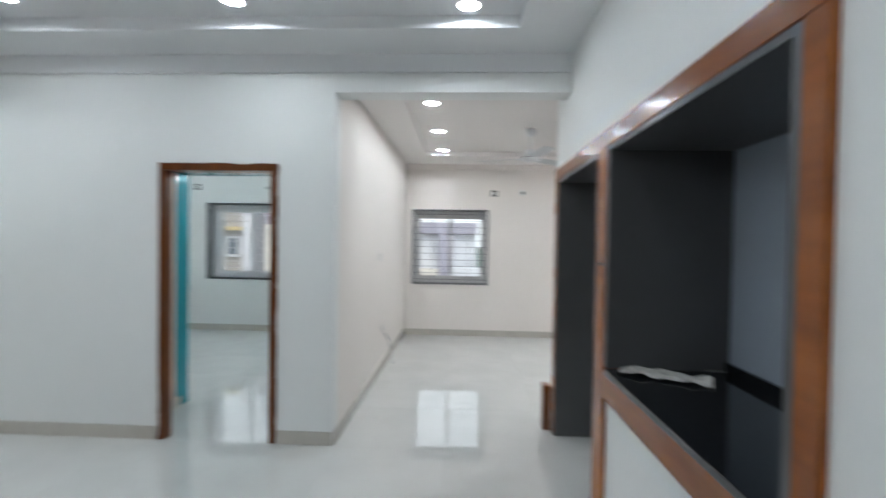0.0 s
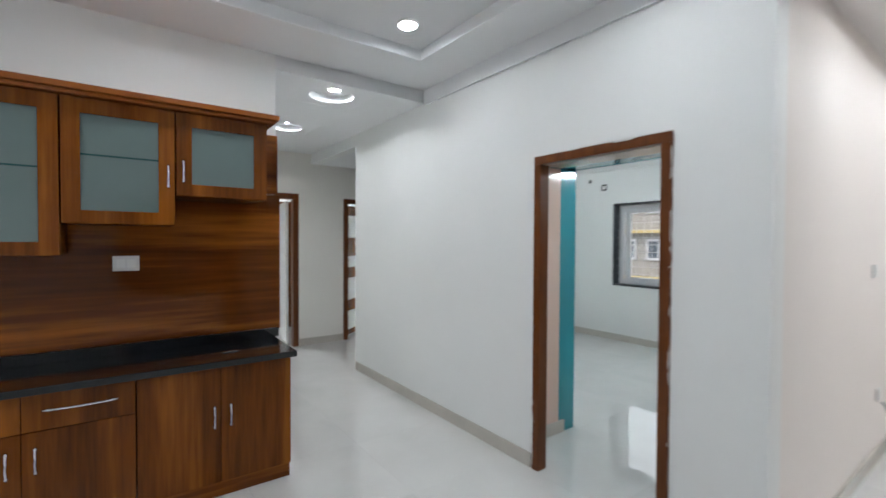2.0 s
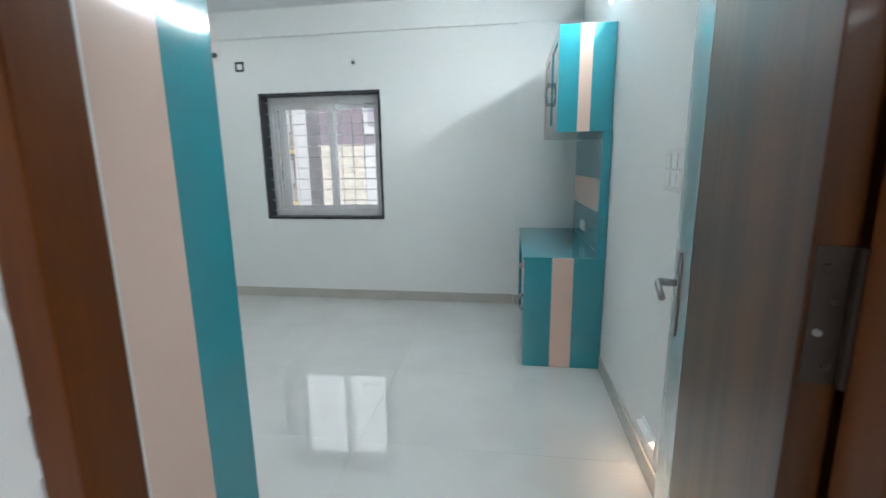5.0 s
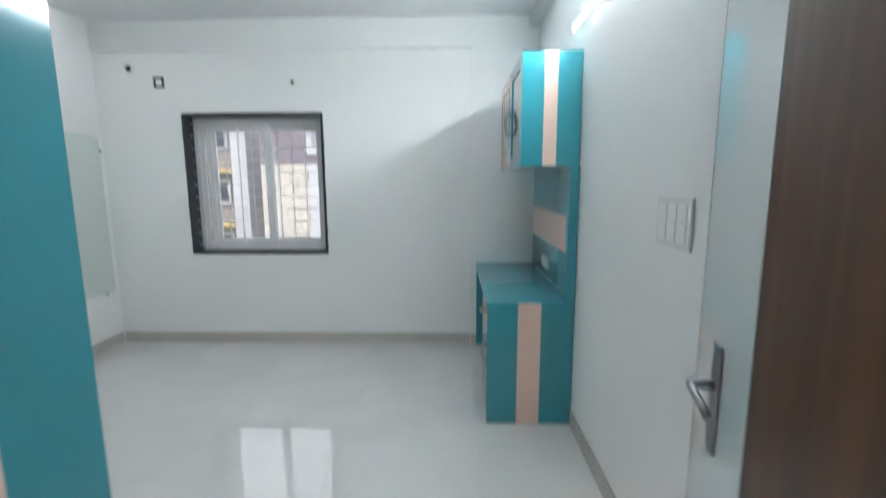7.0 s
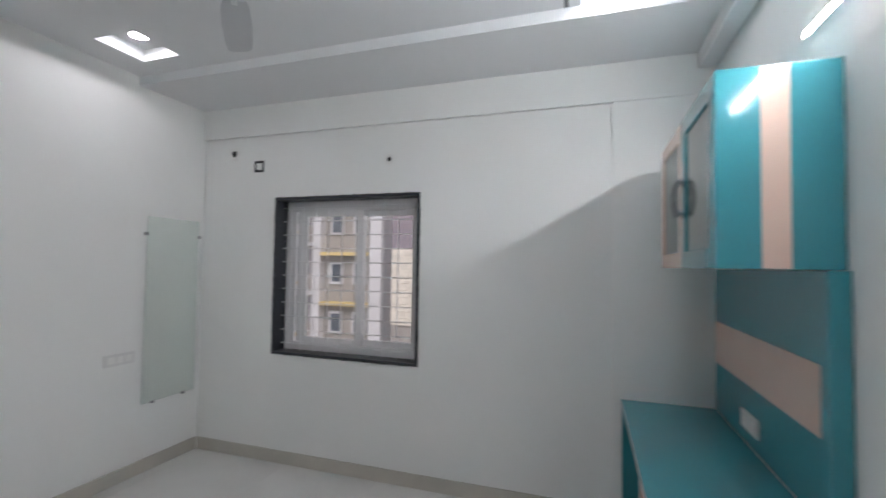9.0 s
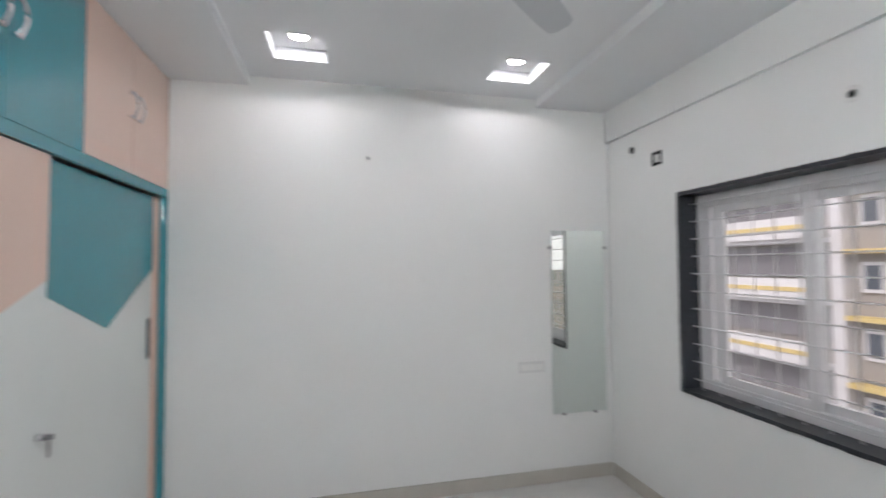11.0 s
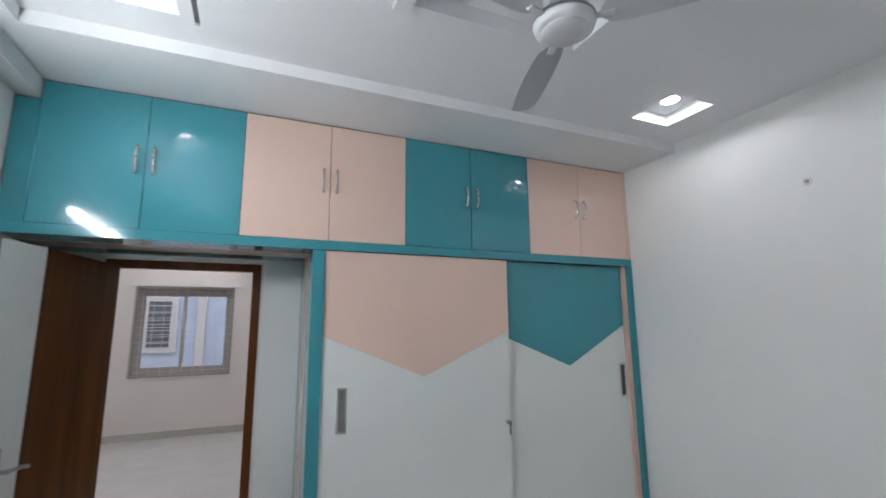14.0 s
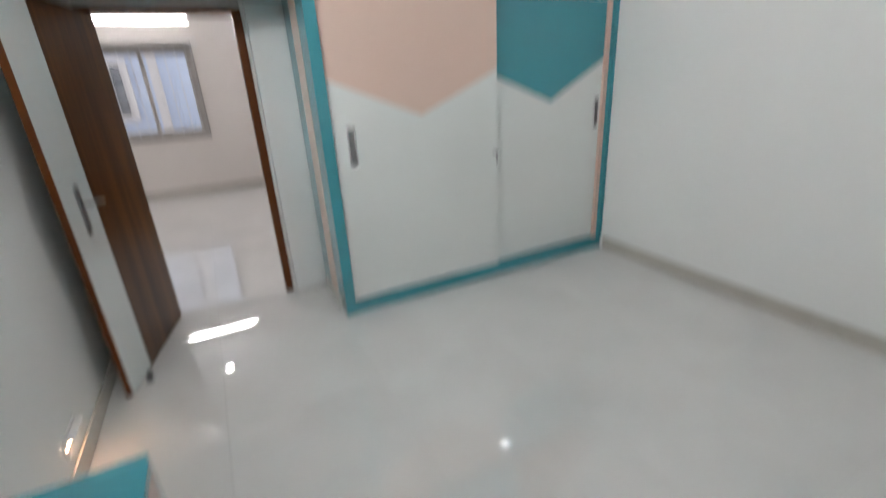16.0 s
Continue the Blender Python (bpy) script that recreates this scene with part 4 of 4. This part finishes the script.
part("teal_end_strip", boxes((-4.948, -4.911, 3.57, FY, 0.101, 2.114)), TEAL, robe, "teal end strip")


def sliding_door(x0, x1, tipx, zl, zr, zt, y0, y1, upper, handle_x, handle_z, hollow):
    """A white sliding door with a pointed coloured upper field; x0 < x1."""
    d = part("sliding_door", boxes((x0, x1, y0, y1, 0.103, 2.112), bevel=0.001), WHITELAM, robe)
    bm = prism(bmesh.new(), ((x0 + 0.001, 2.111), (x1 - 0.001, 2.111), (x1 - 0.001, zr), (tipx, zt), (x0 + 0.001, zl)), y1 + 0.0003, y1 + 0.0028)
    part("chevron_field", bm, upper, d, "pointed coloured laminate field")
    bm = boxes((handle_x - 0.028, handle_x + 0.028, y1 + 0.0005, y1 + 0.005, handle_z - 0.125, handle_z - 0.112), (handle_x - 0.028, handle_x + 0.028, y1 + 0.0005, y1 + 0.005, handle_z + 0.112, handle_z + 0.125), (handle_x - 0.028, handle_x - 0.018, y1 + 0.0005, y1 + 0.005, handle_z - 0.112, handle_z + 0.112), (handle_x + 0.018, handle_x + 0.028, y1 + 0.0005, y1 + 0.005, handle_z - 0.112, handle_z + 0.112))
    grip = part("recessed_grip", bm, CHROME, d, "steel recessed grip")
    part("grip_hollow", boxes((handle_x - 0.018, handle_x + 0.018, y1 + 0.0004, y1 + 0.0015, handle_z - 0.112, handle_z + 0.112)), hollow, grip)
    return d


door_a = sliding_door(-3.785, -2.537, -3.165, 1.622, 1.608, 1.352, FY - 0.045, FY - 0.018, PEACH, -2.655, 1.19, STEEL)
sliding_door(-4.868, -3.70, -4.325, 1.655, 1.612, 1.362, FY - 0.085, FY - 0.058, TEAL, -4.825, 1.235, DARKGREY)
bm = rod(bmesh.new(), (-3.755, FY - 0.018, 1.03), (-3.755, FY + 0.006, 1.03), 0.014, seg=16)
part("cam_lock", bm, CHROME, door_a, "chrome lock with key", smooth=True)
part("key", boxes((-3.759, -3.751, FY + 0.0065, FY + 0.034, 1.020, 1.040), (-3.762, -3.748, FY + 0.018, FY + 0.0205, 0.955, 1.019)), STEEL, door_a)

LOFT0, LOFT1 = 2.116, 2.903
edges = (-1.135, -1.595, -2.062, -2.548, -3.032, -3.508, -3.984, -4.445, -4.910)
tones = (TEAL, PEACH, TEAL, PEACH)
words = ("teal", "peach", "teal", "peach")
for k in range(4):
    xr, xm, xl = edges[2 * k], edges[2 * k + 1], edges[2 * k + 2]
    unit = thing("loft_cabinet", ((xl + xr) / 2, 3.86, LOFT0), f"{words[k]} laminate loft cabinet with two doors over the wardrobe", "loft cabinet", "loft cabinets")
    part("body", boxes((xl + 0.001, xr - 0.001, 3.55, FY - 0.022, LOFT0 + 0.03, LOFT1)), TEAL, unit)
    for x0, x1, hx in ((xl + 0.002, xm - 0.002, xm - 0.04), (xm + 0.002, xr - 0.002, xm + 0.04)):
        d = part("door", boxes((x0, x1, FY - 0.021, FY - 0.002, LOFT0 + 0.056, LOFT1 - 0.009), bevel=0.0015), tones[k], unit)
        pull(d, (hx, FY - 0.002, 2.535), (0, 1, 0), 0.15, r=0.007, bow=0.024)
rail = thing("loft_rail", (-3.0, 3.86, LOFT0), "teal bottom board and edge strip of the lofts", "shelf board")
part("edge_strip", boxes((-4.947, -1.032, FY - 0.024, FY, LOFT0, LOFT0 + 0.054), bevel=0.0015), TEAL, rail)
part("filler", boxes((-1.133, -1.032, FY - 0.03, FY - 0.006, LOFT0 + 0.055, 2.795)), TEAL, rail)
part("filler", boxes((-4.946, -4.912, FY - 0.021, FY - 0.002, LOFT0 + 0.055, LOFT1)), PEACH, rail)
part("shadow_gap", boxes((-4.945, -1.135, FY - 0.0215, FY - 0.012, LOFT1 - 0.0085, LOFT1 - 0.0005)), DARKGREY, rail, "dark gap under the ceiling")
part("underside", boxes((-2.461, -1.032, 3.56, FY - 0.025, LOFT0 + 0.002, LOFT0 + 0.028)), TEAL, rail, "glossy teal underside")
part("peach_stripe", boxes((-2.461, -1.032, 3.775, 3.975, LOFT0 - 0.0005, LOFT0 + 0.0015)), PEACH, rail, "peach stripe")

# ---- bedroom: study desk with wall cabinet ----
DX = -1.555
desk = thing("study_desk", (-1.3, 6.6, 0), "teal study desk with peach stripe, drawers and open knee space", "desk")
Y0, Y1 = 5.965, FARY - 0.035
part("desktop", boxes((DX - 0.005, -1.048, Y0 + 0.021, Y1, 0.756, 0.783), bevel=0.0015), TEAL, desk)
part("side_panel", boxes((DX, -1.03, Y0, Y0 + 0.02, 0.001, 0.783), bevel=0.001), TEAL, desk)
part("side_stripe", boxes((-1.370, -1.230, Y0 - 0.0015, Y0 - 0.0003, 0.003, 0.781)), PEACH, desk, "peach upright stripe")
part("pedestal", boxes((DX + 0.02, -1.048, Y0 + 0.021, Y0 + 0.42, 0.001, 0.755)), TEAL, desk)
part("far_panel", boxes((DX, -1.048, Y1 - 0.02, Y1, 0.001, 0.755)), TEAL, desk)
d = part("drawer", boxes((DX - 0.001, DX + 0.019, Y0 + 0.022, Y0 + 0.418, 0.595, 0.753), bevel=0.0015), PEACH, desk, "peach drawer front")
pull(d, (DX - 0.001, Y0 + 0.22, 0.675), (-1, 0, 0), 0.12, "y")
d = part("door", boxes((DX - 0.001, DX + 0.019, Y0 + 0.022, Y0 + 0.418, 0.06, 0.591), bevel=0.0015), TEAL, desk)
pull(d, (DX - 0.001, Y0 + 0.06, 0.45), (-1, 0, 0), 0.12)
back = thing("desk_back_panel", (-1.04, 6.6, 0.8), "teal wall panel with peach band above the desk", "wall panel")
part("panel", boxes((-1.046, -1.03, Y0 + 0.057, Y1, 0.784, 1.595)), TEAL, back)
part("edge_board", boxes((-1.088, -1.03, Y0, Y0 + 0.055, 0.784, 1.595), bevel=0.001), TEAL, back)
part("peach_band", boxes((-1.0485, -1.0462, Y0 + 0.058, Y1 - 0.002, 1.058, 1.292)), PEACH, back, "peach level band")
switch_plate((-1.0465, 6.77, 0.893), (-1, 0, 0), 0.21, 0.082, 3, 1, "white socket plate on the teal desk panel", "socket_plate")
wallcab = thing("wall_cabinet", (-1.2, 6.6, 1.6), "teal and peach wall cabinet with glazed doors above the desk", "wall cabinet")
CX = -1.37
Z0, Z1 = 1.597, 2.236
part("body", boxes((CX + 0.02, -1.032, Y0 + 0.04, Y0 + 0.06, Z0, Z1), (CX + 0.02, -1.032, Y1 - 0.3, Y1 - 0.28, Z0, Z1), (CX + 0.02, -1.032, Y0 + 0.06, Y1 - 0.3, Z0, Z0 + 0.02), (CX + 0.02, -1.032, Y0 + 0.06, Y1 - 0.3, Z1 - 0.02, Z1), (-1.04, -1.032, Y0 + 0.06, Y1 - 0.3, Z0 + 0.02, Z1 - 0.02)), TEAL, wallcab)
part("side_panel", boxes((CX, -1.031, Y0 + 0.02, Y0 + 0.039, Z0, Z1), bevel=0.001), TEAL, wallcab)
part("side_stripe", boxes((-1.245, -1.168, Y0 + 0.0183, Y0 + 0.0197, Z0 + 0.002, Z1 - 0.002)), PEACH, wallcab, "peach upright stripe")
ym = (Y0 + Y1 - 0.26) / 2
for y0, y1, hy, m_ in ((Y0 + 0.041, ym - 0.002, ym - 0.035, TEAL), (ym + 0.002, Y1 - 0.28, ym + 0.035, PEACH)):
    w = 0.07
    d = part("door", rim("x", CX, CX + 0.019, y0, y1, Z0, Z1, w, w, w), m_, wallcab, "framed glazed door")
    part("frosted_pane", boxes((CX + 0.007, CX + 0.012, y0 + w - 0.005, y1 - w + 0.005, Z0 + w - 0.005, Z1 - w + 0.005)), FROST, d, "grey frosted glass")
    pull(d, (CX, hy, 1.90), (-1, 0, 0), 0.16, material=STEEL, r=0.0075)

# ---- bedroom: small lit foot lamp beside the door ----
foot = thing("foot_lamp", (-1.027, 4.91, 0.2), "small lit warm foot lamp low on the bedroom wall", "wall lamp")
part("plate", boxes((-1.034, -1.0275, 4.81, 4.99, 0.145, 0.245), bevel=0.002), SWITCH, foot)
part("lens", boxes((-1.040, -1.0345, 4.82, 4.98, 0.203, 0.210)), FOOTGLOW, foot, "glowing warm strip")
bm = bmesh.new()
lip = [(-1.0345, 0.232), (-1.062, 0.226), (-1.064, 0.220), (-1.0345, 0.224)]
ends = [[bm.verts.new((x, y, z)) for x, z in lip] for y in (4.815, 4.985)]
for k in range(4):
    bm.faces.new((ends[0][k], ends[0][(k + 1) % 4], ends[1][(k + 1) % 4], ends[1][k]))
bm.faces.new(ends[0][::-1])
bm.faces.new(ends[1])
bmesh.ops.recalc_face_normals(bm, faces=bm.faces[:])
part("hood", bm, SWITCH, foot, "sloping white hood")
stop = thing("door_stop", (-1.20, 4.30, 0), "grey rubber door stop on the floor behind the open door", "door stop")
part("base", lathe(bmesh.new(), ((0.026, 0.001), (0.026, 0.008), (0.02, 0.012)), (-1.235, 4.27, 0.0), 20), STEEL, stop, smooth=True)
part("rubber", lathe(bmesh.new(), ((0.016, 0.0125), (0.018, 0.03), (0.017, 0.05), (0.01, 0.056)), (-1.235, 4.27, 0.0), 20), DARKGREY, stop, "dark rubber buffer", smooth=True)

# ---- bedroom: mirror, pipe ends and boxes in the walls ----
mirror = thing("wall_mirror", (-4.94, 7.09, 1.2), "tall frameless wall mirror held by metal clips", "mirror")
part("mirror_glass", boxes((-4.938, -4.932, 6.858, 7.322, 0.515, 1.935), bevel=0.0015), MIRROR, mirror)
for y, z in ((6.853, 1.80), (7.327, 1.80)):
    part("clip", boxes((-4.948, -4.928, y - 0.012, y + 0.012, z - 0.012, z + 0.012), bevel=0.002), STEEL, mirror, "small metal clip")
for y in (6.95, 7.22):
    part("clip", boxes((-4.948, -4.928, y - 0.013, y + 0.013, 0.503, 0.523), bevel=0.002), STEEL, mirror, "small metal clip")


def pipe_hole(x, y, z, n, r, label):
    """A round pipe end with a rough plaster patch round it."""
    n = Vector(n)
    c = Vector((x, y, z))
    ob = thing("pipe_end", c, label, "pipe end", "pipe ends in the walls")
    part("patch", rod(bmesh.new(), c, c + n * 0.003, r * 2.2, r * 1.9, 14), PUTTY, ob, "rough white plaster patch")
    part("bore", rod(bmesh.new(), c + n * 0.0031, c + n * 0.0045, r, r, 14), SHADOW if r < 0.013 else BLACK, ob, "dark open pipe bore")
    return ob


YB = FARY - 0.0062
pipe_hole(-4.633, YB, 2.515, (0, -1, 0), 0.027, "open dark pipe end in the bedroom wall")
pipe_hole(-3.179, YB, 2.385, (0, -1, 0), 0.017, "capped pipe end above the bedroom window")
pipe_hole(-4.9495, 5.45, 2.44, (1, 0, 0), 0.012, "small pipe end high on the bedroom wall")
pipe_hole(1.047, FARY - 0.0005, 2.348, (0, -1, 0), 0.024, "open pipe end in the cream wall")


def junction_box(x, y, z, label):
    ob = thing("junction_box", (x, y, z), label, "junction box", "open junction boxes")
    s = 0.048
    part("box_rim", rim("y", y - 0.004, y, x - s, x + s, z - s, z + s, 0.02, 0.02, 0.02), BLACK, ob, "dark metal rim")
    part("centre", boxes((x - s + 0.021, x + s - 0.021, y - 0.002, y, z - s + 0.021, z + s - 0.021)), PUTTY, ob)
    return ob


junction_box(-4.372, YB, 2.395, "open square junction box beside the bedroom window")
junction_box(0.589, FARY - 0.0005, 2.335, "open junction box on the cream wall")

# ---- second bedroom, seen through the corridor door ----
cup = thing("tall_wardrobe", (-8.3, 3.4, 0), "tall brown teak wardrobe in the second bedroom", "wardrobe")
part("body", boxes((-8.78, -8.02, 3.03, 3.735, 0.06, 2.20), bevel=0.004), TEAK_V, cup)
part("base", boxes((-8.74, -8.05, 3.06, 3.735, 0.001, 0.059)), BROWN, cup)
for x0, x1 in ((-8.775, -8.402), (-8.398, -8.025)):
    d = part("door", boxes((x0, x1, 3.010, 3.028, 0.08, 2.195), bevel=0.002), TEAK_V, cup)
    pull(d, ((x0 + x1) / 2 + (0.14 if x0 < -8.5 else -0.14), 3.010, 1.1), (0, -1, 0), 0.16)
bench = thing("window_bench", (-11.6, 2.4, 0), "low teak window bench with white drawers", "bench")
part("carcass", boxes((-11.98, -11.45, 1.2, 3.73, 0.02, 0.10), (-11.98, -11.45, 1.2, 3.73, 0.46, 0.52), (-11.98, -11.5, 1.2, 3.73, 0.10, 0.46)), TEAK_H, bench)
for y0 in (1.30, 1.92, 2.54, 3.16):
    d = part("drawer", boxes((-11.499, -11.47, y0, y0 + 0.50, 0.12, 0.44), bevel=0.003), WHITELAM, bench, "white drawer front")
    pull(d, (-11.47, y0 + 0.1, 0.3), (1, 0, 0), 0.12)
lone("teak_wall_panel", boxes((-11.998, -11.97, 1.2, 2.145, 0.53, 2.24), (-11.998, -11.97, 3.17, 3.43, 0.53, 2.24), (-11.998, -11.97, 3.43, 3.73, 0.53, 0.99), (-11.998, -11.97, 2.145, 3.17, 0.53, 0.93)), TEAK_H, (-11.98, 2.6, 0.53), "teak wall panelling around the far window", "wall panel")
lone("teak_loft", boxes((-11.998, -11.4, 1.2, 3.73, 2.25, 2.84), bevel=0.003), TEAK_V, (-11.7, 2.4, 2.25), "teak loft cupboard over the far window", "loft cabinet")
table = thing("study_table", (-9.6, 3.4, 0), "brown teak study table beside the tall wardrobe", "table")
part("tabletop", boxes((-10.6, -8.80, 3.10, 3.73, 0.72, 0.75), bevel=0.003), TEAK_H, table)
part("side_panel", boxes((-10.58, -10.54, 3.14, 3.72, 0.001, 0.719)), TEAK_V, table)
part("drawer_box", boxes((-9.3, -8.82, 3.14, 3.72, 0.10, 0.719)), TEAK_V, table)

# ---- outside ----
CREAMW = paint("beige_facade_paint", (0.37, 0.345, 0.33), 0.8, 0.1, 0.6, 0.1, 30, dirt=0.25)
WHITEW = paint("white_facade_paint", (0.70, 0.70, 0.73), 0.8, 0.08, 0.6, 0.1, 30, dirt=0.15)
YELLOW = paint("yellow_ledge_paint", (0.70, 0.55, 0.25), 0.7, 0.1, 2, 0.1, 30)
MAUVE = paint("mauve_facade_paint", (0.30, 0.26, 0.30), 0.8, 0.1, 0.6, 0.1, 30)
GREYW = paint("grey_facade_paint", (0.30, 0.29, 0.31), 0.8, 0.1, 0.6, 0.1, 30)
BRICKW = paint("sand_stone_cladding", (0.74, 0.69, 0.62), 0.85, 0.16, 4.0, 0.4, 12)
DARKPANE = paint("dark_far_window_pane", (0.10, 0.12, 0.15), 0.1, 0.2, 1)
BLUEW = paint("pale_blue_facade_paint", (0.57, 0.68, 0.88), 0.8, 0.06, 0.8, 0.1, 30)
LILAC = paint("pale_lilac_facade_paint", (0.42, 0.40, 0.47), 0.8, 0.08, 0.6, 0.1, 30)
SOIL = paint("dusty_ground", (0.20, 0.18, 0.15), 0.95, 0.3, 0.05, 0.2, 2)
structure("ground", boxes((-900, 900, -900, 900, -9.4, -9.0)), SOIL)
flat = thing("apartment_building", (-19, 31, -9), "cream apartment block with yellow ledges and white balconies", "building")
part("wall", boxes((-33, -12.9, 27, 36, -9, 8.3)), CREAMW, flat)
part("pillar", boxes((-13.3, -12.5, 26.3, 36, -9, 8.5)), WHITEW, flat, "white corner pillar")
part("pillar", boxes((-17.0, -16.5, 26.4, 26.99, -9, 8.5)), WHITEW, flat, "white corner pillar")
for k in range(6):
    z = -8.6 + 2.85 * k
    part("ledge", boxes((-16.4, -13.35, 26.3, 26.99, z + 2.10, z + 2.30)), YELLOW, flat, "yellow sun ledge")
    part("balcony_parapet", boxes((-24.5, -17.1, 25.4, 25.6, z, z + 1.0), (-24.5, -17.1, 25.6, 26.99, z - 0.18, z)), WHITEW, flat, "white balcony parapet")
    part("balcony_band", boxes((-24.5, -17.1, 25.36, 25.398, z + 0.42, z + 0.62)), YELLOW, flat, "yellow band")
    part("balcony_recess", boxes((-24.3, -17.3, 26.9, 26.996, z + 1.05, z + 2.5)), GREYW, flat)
    for x in (-16.1, -14.6):
        w = part("window", boxes((x, x + 0.85, 26.86, 26.98, z + 0.45, z + 1.75)), WHITEW, flat, "white window surround")
        part("pane", boxes((x + 0.14, x + 0.71, 26.84, 26.858, z + 0.6, z + 1.6)), DARKPANE, w)
part("rear_wing", boxes((-12.49, -7.5, 28.5, 36, -9, 8.0)), LILAC, flat, "grey-lilac rear wing")
for k in range(6):
    z = -8.6 + 2.85 * k
    part("wing_ledge", boxes((-12.48, -7.5, 28.2, 28.49, z + 2.2, z + 2.34)), WHITEW, flat)
    for x in (-12.1, -10.6):
        w = part("window", boxes((x, x + 0.8, 28.38, 28.49, z + 0.5, z + 1.75)), WHITEW, flat, "white window surround")
        part("pane", boxes((x + 0.12, x + 0.68, 28.36, 28.378, z + 0.62, z + 1.63)), DARKPANE, w)
clad = thing("neighbour_building", (-8, 26, -9), "building with mauve upper wall and sandstone cladding", "building")
part("upper_wall", boxes((-9.9, -5.2, 22, 30, 2.3, 7.6)), MAUVE, clad, "mauve upper wall")
part("lower_wall", boxes((-9.9, -5.2, 22.02, 30, -9, 2.3)), CREAMW, clad)
rng = random.Random(9)
for r in range(11):
    zc = 2.28 - 0.30 * (r + 1)
    xc = -9.88 + (0.0 if r % 2 else -0.3)
    while xc < -7.86:
        ln = 0.5 + 0.35 * rng.random()
        a, b = max(xc, -9.88), min(xc + ln - 0.008, -7.86)
        if b - a > 0.08:
            part("stone", boxes((a, b, 21.96 - 0.03 * rng.random(), 22.018, zc, zc + 0.293)), BRICKW, clad)
        xc += ln
part("corner_pillar", boxes((-7.85, -7.2, 21.90, 21.958, -9, 2.28)), WHITEW, clad, "white corner pillar")
part("corner_panel", boxes((-7.9, -7.2, 21.92, 21.998, 2.68, 7.6)), WHITEW, clad, "white corner panel")
for k in range(2):
    w = part("window", boxes((-7.66, -7.36, 21.86, 21.899, 3.05 + 2.9 * k, 3.75 + 2.9 * k)), LILAC, clad, "narrow stair window")
low = thing("low_building", (0, 30, -9), "low whitewashed building with pale lilac roof band", "building")
part("wall", boxes((-4.6, 0.9, 27, 34, -9, 2.03)), WHITEW, low)
part("roof_band", boxes((-4.8, 0.97, 26.6, 34.2, 2.03, 2.7)), LILAC, low, "pale lilac roof band")
part("pillar", boxes((-1.36, -0.51, 26.5, 26.99, -9, 2.02)), LILAC, low, "lilac pillar")
part("balcony", boxes((-4.0, -1.4, 26.0, 26.98, -0.5, -0.1)), BRICKW, low, "ochre balcony band")
part("terrace", boxes((-0.5, 5.5, 25.2, 26.49, -9, 0.05)), WHITEW, low, "white terrace")
green = paint("green_shade_net", (0.06, 0.20, 0.17), 0.9, 0.2, 3)
part("shade_net", boxes((1.0, 2.0, 26.2, 26.3, 0.051, 1.2)), green, low, "green shade net")
rear = thing("rear_building", (-1, -7, -9), "pale blue wall of the building behind the hall", "building")
part("wall", boxes((-14, 10, -8, -6.0, -9, 6.6)), BLUEW, rear)
w = part("window", boxes((-0.49, 0.24, -5.99, -5.9, 1.02, 2.37)), WHITEW, rear, "white window surround")
part("pane", boxes((-0.34, 0.13, -5.899, -5.88, 1.15, 2.25)), DARKPANE, w)
for k in range(7):
    part("window_bar", boxes((-0.34, 0.13, -5.87, -5.862, 1.24 + 0.15 * k, 1.252 + 0.15 * k)), WHITEW, w)
part("pilaster", boxes((-1.10, -0.91, -5.99, -5.85, -9, 6.6)), WHITEW, rear, "white pilaster")
# made-up block: its pale sunlit face brightens the far window's view
west = thing("added_bright_building", (-34, 4, -9), "white block added to brighten the view from the second bedroom window", "building")
part("wall", boxes((-42, -32, -8, 14, -9, 1.4)), WHITEW, west)
part("roof_edge", boxes((-42.2, -31.7, -8.2, 14.2, 1.4, 1.6)), LILAC, west)
for k in range(3):
    for y in (0.5, 4.5, 8.5):
        w = part("window", boxes((-31.99, -31.9, y, y + 1.4, -8 + 2.9 * k, -6.6 + 2.9 * k)), LILAC, west, "lilac window surround")
        part("pane", boxes((-31.899, -31.88, y + 0.12, y + 1.28, -7.88 + 2.9 * k, -6.72 + 2.9 * k)), DARKPANE, w)

# ---- floor tiles ----
TS = 0.8
me = to_mesh("tile", boxes((-TS / 2 + 0.0004, TS / 2 - 0.0004, -TS / 2 + 0.0004, TS / 2 - 0.0004, -0.0115, 0.0), bevel=0.0003), TILE)
floor_ob = bpy.data.objects["floor"]
for i in range(19):
    for j in range(11):
        t_ob = new("tile", me)
        t_ob.parent = floor_ob
        t_ob.location = (-11.62 + TS * i, -1.02 + TS * j, 0)
